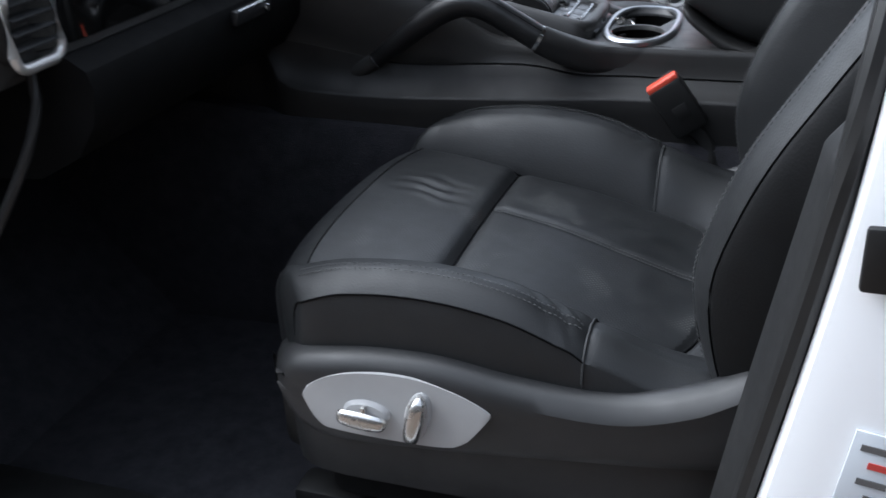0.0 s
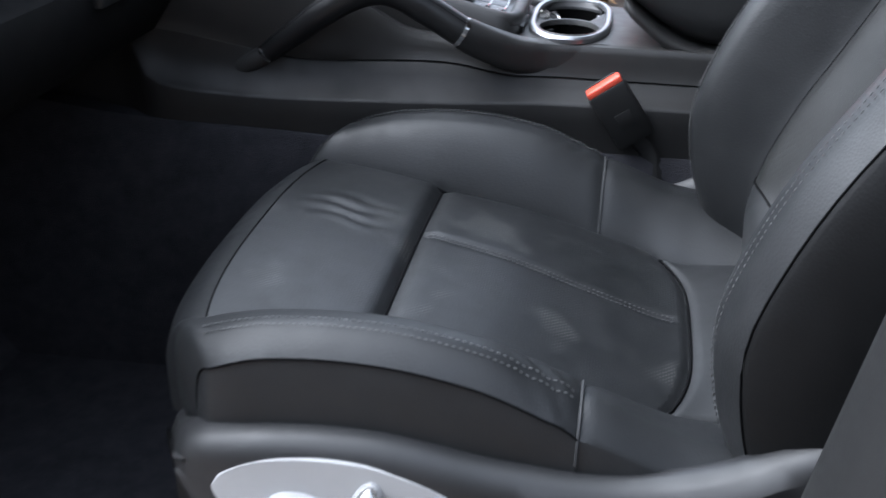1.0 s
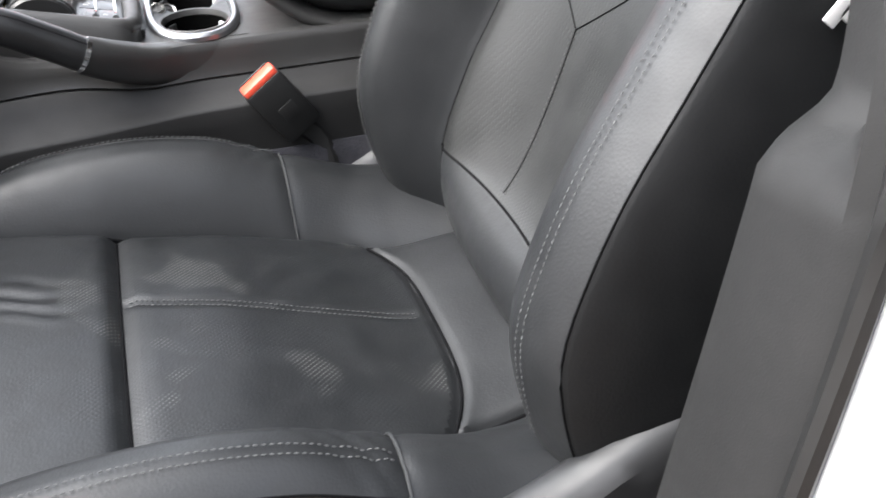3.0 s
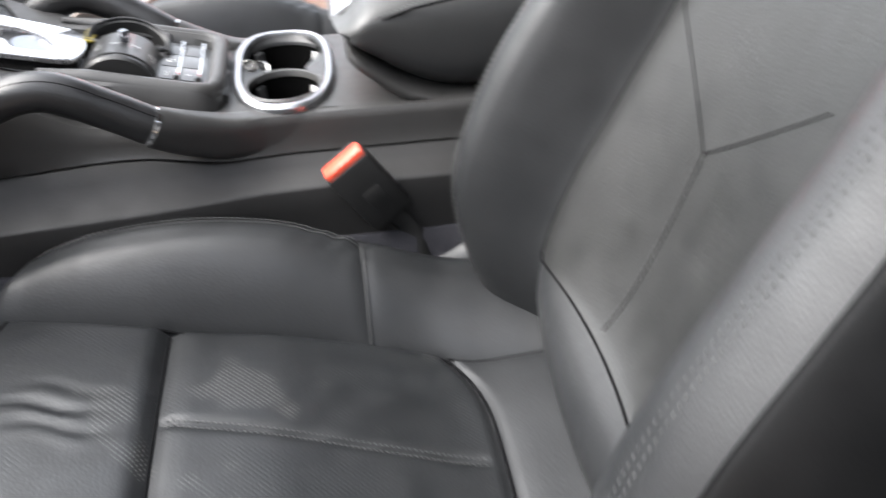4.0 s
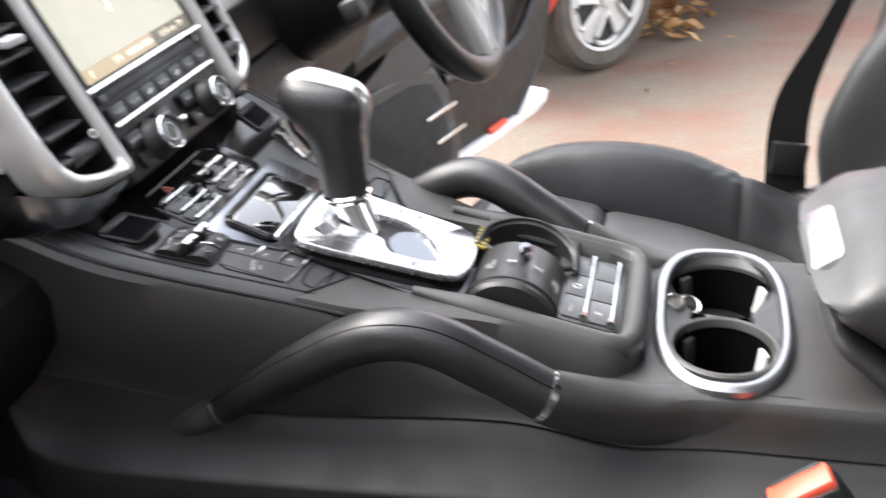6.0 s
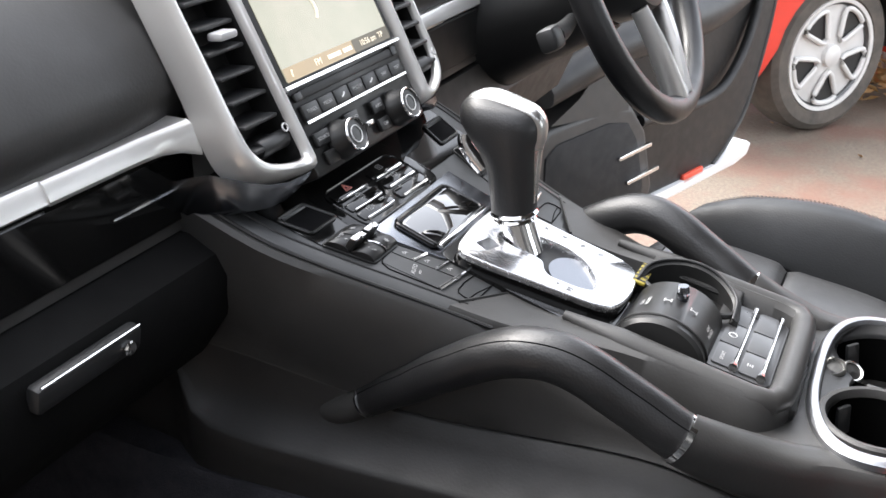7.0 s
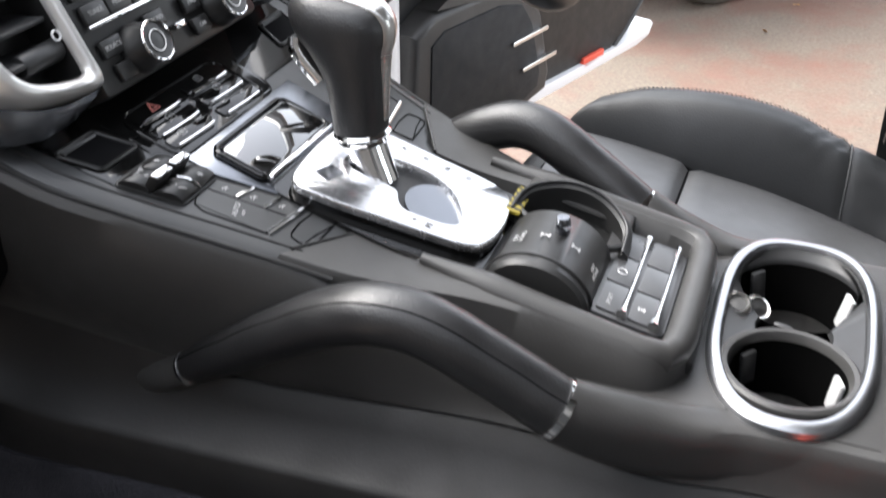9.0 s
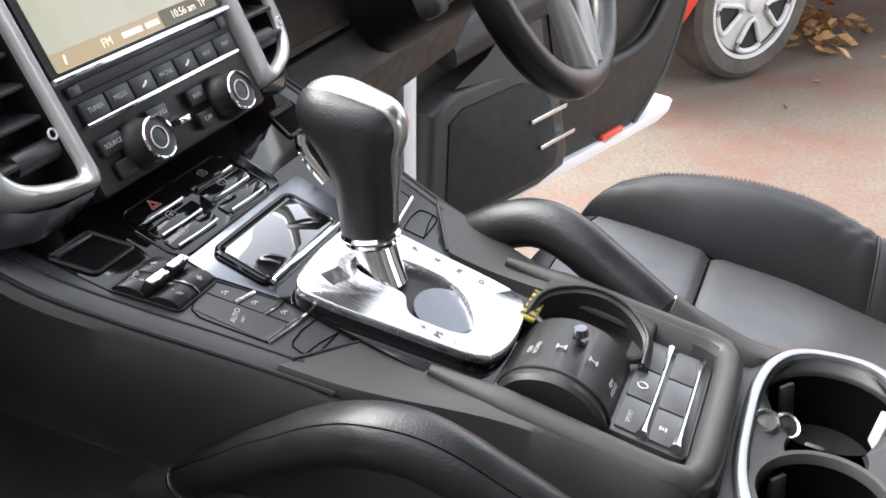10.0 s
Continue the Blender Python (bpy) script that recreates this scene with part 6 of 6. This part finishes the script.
for v in (-0.016, 0.016):
    part("spoke", sweep(curve([wm @ Vector((v * 2.4, -0.05, 0.004)), wm @ Vector((v * 1.8, -0.10, 0.006)), wm @ Vector((v * 0.9, -0.168, 0.002))], 10), lambda t: 0.011 + 0.004 * t, 10, 0.8), SILVER, wheel, "silver lower spoke")
for s in (-1, 1):
    part("spoke", sweep(curve([wm @ Vector((s * 0.05, 0.012, 0.002)), wm @ Vector((s * 0.11, 0.010, 0.004)), wm @ Vector((s * 0.168, 0.012, 0.0))], 10), 0.016, 10, 1.0), SILVER, wheel, "silver side spoke")
part("spoke_cap", box(0.040, 0.026, 0.012, wm @ pose(0, -0.166, 0.007), 0.005), PLATE, wheel)
col = thing("steering_column", "black steering column shroud with stalks", "steering column")
cyl = [[wm @ Vector((r * math.cos(math.tau * k / 24), r * 0.9 * math.sin(math.tau * k / 24), z)) for k in range(24)] for r, z in ((0.070, -0.035), (0.078, -0.05), (0.085, -0.12), (0.10, -0.22))]
part("shroud", loft(cyl), DARK, col)
part("stalk", sweep(curve([wm @ Vector((-0.06, -0.03, -0.065)), wm @ Vector((-0.13, -0.035, -0.055)), wm @ Vector((-0.17, -0.035, -0.05))], 12), lambda t: 0.007 + 0.005 * t, 12), TRIM, col, "black stalk")
part("stalk_tip", box(0.030, 0.026, 0.022, wm @ pose(-0.185, -0.035, -0.048), 0.006), TRIM, col)
part("stalk", sweep(curve([wm @ Vector((0.06, -0.03, -0.065)), wm @ Vector((0.13, -0.035, -0.055)), wm @ Vector((0.19, -0.035, -0.05))], 12), lambda t: 0.007 + 0.005 * t, 12), TRIM, col, "black stalk")

# driver's belt hanging beside the far seat
belt = thing("seat_belt", "black seat belt webbing with its buckle tongue", "seat belt")
rows = []
for i in range(25):
    t = i / 24
    x, y, z = ip(t, [0, 0.45, 0.7, 1], [0.36, 0.215, 0.165, 0.165]), ip(t, [0, 0.45, 1], [0.80, 0.76, 0.735]), ip(t, [0, 0.45, 0.7, 1], [1.40, 0.98, 0.84, 0.70])
    wd = ip(t, [0, 0.45, 0.7, 1], [0.010, 0.014, 0.026, 0.030])
    rows.append([(x - wd, y - 0.003, z), (x + wd, y + 0.004, z), (x + wd, y + 0.006, z), (x - wd, y - 0.001, z)])
part("webbing", loft(rows), DARK, belt)
part("tongue", box(0.050, 0.012, 0.05, pose(0.165, 0.728, 0.760, 0, 4, 0), 0.004), BUTTON, belt)

# ---- open far door ----
door = thing("open_car_door", "open white car door with dark inner panel and speaker", "car door")
hd = Vector((0.33, 0.944, 0)).normalized()  # along the door, away from the hinge
nd = Vector((0.944, -0.33, 0)).normalized()  # towards the seat
H0 = Vector((-0.665, 0.90, 0))
DM = Matrix(((hd.x, 0, nd.x, H0.x), (hd.y, 0, nd.y, H0.y), (0, 1, 0, 0), (0, 0, 0, 1)))  # local: along, up, out


def door_edge(t):
    """The rear edge of the door sheet from foot to belt line."""
    return ip(t, [0.42, 0.47, 0.55, 0.68, 0.82, 1.05, 1.2], [0.86, 0.93, 0.985, 1.04, 1.075, 1.10, 1.09])


outline = [(0.0, 0.42)] + [(door_edge(z), z) for z in [0.42 + 0.045 * i for i in range(16)]] + [(0.0, 1.095)]
part("outer_skin", plate(outline, -0.10, -0.045, DM, 0.008), WHITE_PAINT, door, "white painted door skin")
lip = [(0.02, 0.425), (0.60, 0.432), (0.93, 0.438), (0.985, 0.450), (1.0, 0.476), (0.985, 0.486), (0.93, 0.474), (0.86, 0.462), (0.60, 0.458), (0.02, 0.458)]
part("lower_lip", plate(lip, -0.045, 0.008, DM, 0.004), WHITE_PAINT, door, "white painted lower door lip")
inner = [(0.03, 0.455)] + [(door_edge(z) - 0.035 - (0.06 * max(0, (0.56 - z) / 0.11)) ** 1.0, z) for z in [0.455 + 0.04 * i for i in range(16)]] + [(0.03, 1.06)]
part("inner_panel", plate(inner, -0.05, 0.0, DM, 0.012, 3), DASH, door, "dark grey inner door panel")
part("speaker_pod", plate([(0.06, 0.462), (0.40, 0.462), (0.485, 0.478), (0.495, 0.52), (0.455, 0.65), (0.40, 0.715), (0.32, 0.735), (0.13, 0.73), (0.075, 0.70)], 0.0, 0.050, DM, 0.015, 3), CONSOLE, door, "black speaker pod")
part("speaker_grille", plate([(0.11, 0.485), (0.40, 0.485), (0.445, 0.50), (0.45, 0.53), (0.415, 0.64), (0.38, 0.685), (0.31, 0.70), (0.15, 0.695), (0.115, 0.675)], 0.048, 0.054, DM, 0.003), plastic("fine_speaker_mesh", (0.004, 0.005, 0.006), (0.007, 0.008, 0.010), 0.7, 1600, 0.6), door, "fine black speaker mesh")
for z, a in ((0.618, 0.350), (0.556, 0.385)):
    part("chrome_blade", box(0.115, 0.010, 0.010, DM @ pose(a + 0.055, z, 0.056, 0, 0, 3), 0.003), CHROME, door, "chrome blade")
# Flat dark sheet: the shade inside the door pocket is put in as colour.
part("pocket_shade_panel", plate([(0.50, 0.655), (0.626, 0.652), (0.80, 0.672), (0.872, 0.735), (0.918, 0.81), (0.95, 0.93), (0.95, 1.03), (0.50, 1.03), (0.455, 0.80)], -0.002, 0.004, DM, 0.002), DARK, door, "flat dark panel for the shaded opening of the door pocket")
pocket = curve([DM @ Vector(p) for p in ((0.47, 0.660, 0.02), (0.626, 0.650, 0.022), (0.79, 0.664, 0.022), (0.872, 0.726, 0.020), (0.920, 0.805, 0.016), (0.955, 0.93, 0.01))], 30)
part("pocket_rim", sweep(pocket, 0.013, 10), DASH, door, "dark door pocket rim")
fold = [[DM @ Vector(p) for p in q] for q in (((0.13, 0.730, 0.0), (0.13, 0.735, 0.05), (0.38, 0.712, 0.05), (0.40, 0.705, 0.0)), ((0.22, 0.765, 0.0), (0.22, 0.768, 0.045), (0.39, 0.760, 0.045), (0.41, 0.755, 0.0)), ((0.29, 0.805, 0.0), (0.29, 0.808, 0.035), (0.39, 0.805, 0.035), (0.405, 0.80, 0.0)), ((0.32, 0.85, 0.0), (0.32, 0.852, 0.03), (0.40, 0.85, 0.03), (0.41, 0.848, 0.0)))]
part("pod_shoulder", loft(fold), CONSOLE, door, "tapered shoulder above the speaker pod")
part("armrest_pad", sweep(curve([DM @ Vector(p) for p in ((0.12, 0.80, 0.03), (0.35, 0.86, 0.05), (0.65, 0.88, 0.055), (0.95, 0.96, 0.03))], 20), lambda t: 0.035 + 0.012 * math.sin(math.pi * t), 12), TRIM, door)
part("edge_welt", sweep([DM @ Vector((door_edge(z) - 0.03 - 0.06 * max(0, (0.56 - z) / 0.11), z, -0.004)) for z in [0.46 + 0.03 * i for i in range(20)]], 0.008, 8), TRIM, door)
part("reflector", box(0.085, 0.022, 0.012, DM @ pose(0.735, 0.462, 0.002, 0, 0, 2), 0.003), RED, door, "red door reflector")

# ---- red car outside ----
red = thing("red_car", "bright red parked car with silver alloy wheels", "car")
dr = Vector((0.60, 0.80, 0))
nr = Vector((0.80, -0.60, 0))
W0 = Vector((-0.30, 3.53, 0))
RM = Matrix(((dr.x, 0, nr.x, W0.x), (dr.y, 0, nr.y, W0.y), (0, 1, 0, 0), (0, 0, 0, 1)))
out = [(-0.78, 0.34), (-0.74, 0.26), (-0.40, 0.24)] + [(0.385 * math.cos(math.pi - math.pi * k / 14 * 1.0), 0.31 + 0.385 * math.sin(math.pi * k / 14)) for k in range(15)] + [(0.42, 0.26), (2.2, 0.26)] + [(2.58 + 0.385 * math.cos(math.pi - math.pi * k / 14), 0.31 + 0.385 * math.sin(math.pi * k / 14)) for k in range(15)] + [(3.0, 0.28), (3.35, 0.36), (3.40, 0.75), (3.25, 1.0), (2.75, 1.48), (1.2, 1.55), (0.55, 1.08), (-0.45, 0.92), (-0.74, 0.74)]
part("body", plate(out, -1.70, 0.03, RM, 0.05, 3), RED_PAINT, red)
part("wheel_liner", loft([[RM @ Vector((r * math.cos(math.pi * k / 24), 0.30 + r * math.sin(math.pi * k / 24), o)) for r, o in ((0.30, -0.5), (0.380, -0.5), (0.380, 0.010), (0.362, 0.010), (0.34, -0.30))] for k in range(25)]), DARK, red, "black wheel arch liner")
for ax in (0.0, 2.58):
    w = part("road_wheel", lathe([(0.0, -0.10), (0.215, -0.10), (0.225, -0.02), (0.215, 0.0), (0.20, -0.012), (0.19, -0.06), (0.0, -0.07)], 40, RM @ pose(ax, 0.315, 0)), metal("dark_rim", (0.12, 0.12, 0.12), 0.5), red, "wheel")
    part("tyre", lathe([(0.212, -0.17), (0.27, -0.185), (0.305, -0.17), (0.315, -0.13), (0.315, -0.05), (0.305, -0.012), (0.28, 0.006), (0.232, 0.004), (0.214, -0.02), (0.212, -0.17)], 56, RM @ pose(ax, 0.315, 0)), RUBBER, w, "muddy black tyre")
    part("rim_lip", lathe([(0.212, -0.03), (0.226, -0.006), (0.224, 0.004), (0.210, 0.002), (0.203, -0.03)], 56, RM @ pose(ax, 0.315, 0)), ALLOY, w, "silver rim edge")
    part("wheel_face", lathe([(0.0, -0.05), (0.206, -0.05), (0.208, -0.022), (0.12, -0.016), (0.05, -0.010), (0.0, -0.010)], 48, RM @ pose(ax, 0.315, 0)), ALLOY, w, "silver alloy wheel face")
    for k in range(5):
        a0 = radians(54 + 72 * k)
        wm5 = RM @ pose(ax, 0.315, 0) @ pose(0, 0, 0, 0, 0, math.degrees(a0))
        shape = [(0.066, 0.0), (0.080, 0.018), (0.155, 0.056), (0.172, 0.060), (0.184, 0.050), (0.192, 0.026), (0.194, 0.0), (0.192, -0.026), (0.184, -0.050), (0.172, -0.060), (0.155, -0.056), (0.080, -0.018)]
        part("wheel_window", plate(shape, -0.016, -0.0125, wm5), DARK, w, "dark opening between the spokes")
        part("spoke", sweep([wm5 @ Vector((x, y, -0.006 if x > 0.1 else -0.002)) for x, y in shape], 0.0105, 8, loop=True), ALLOY, w, "silver alloy spoke frame")
    part("hub_cap", lathe([(0.0, -0.02), (0.045, -0.02), (0.042, 0.008), (0.03, 0.014), (0.0, 0.015)], 24, RM @ pose(ax, 0.315, 0)), ALLOY, w)
    if ax:
        break

# dry leaves by the red car's wheel
random.seed(4)
b = bmesh.new()
for k in range(170):
    if k < 100:
        x, y = -0.10 + random.gauss(0, 0.10), 4.25 + random.gauss(0, 0.16)
    else:
        x, y = random.uniform(-0.8, 3.5), random.uniform(1.8, 7.5)
    s, a = random.uniform(0.012, 0.030) * (1.8 if k < 100 else 0.8), random.uniform(0, math.tau)
    m = pose(x, y, random.uniform(0.006, 0.09 if k < 100 else 0.012), random.uniform(-40, 40), random.uniform(-40, 40), math.degrees(a))
    v = [b.verts.new(m @ Vector(p)) for p in ((-s, 0, 0), (-0.3 * s, 0.5 * s, 0.25 * s), (0.5 * s, 0.38 * s, 0.1 * s), (s, 0, 0.2 * s), (0.5 * s, -0.38 * s, 0.1 * s), (-0.3 * s, -0.5 * s, 0.25 * s), (0.1 * s, 0, 0))]
    for i in range(6):
        b.faces.new((v[i], v[(i + 1) % 6], v[6]))
leafm, ln, ll, lp = nodes_of("dry_leaf")
ll.new(tint(ln, ll, span(ln, ll, noise_tex(ln, ll, coords(ln, ll), 6, 3), 0, 1), (0.30, 0.15, 0.05), (0.42, 0.28, 0.12)), lp.inputs["Base Color"])
leaves = part("fallen_leaves", b, leafm, None, "", False)
tagged(leaves, "dry brown leaves scattered on the asphalt", "leaves", "", "stuff")
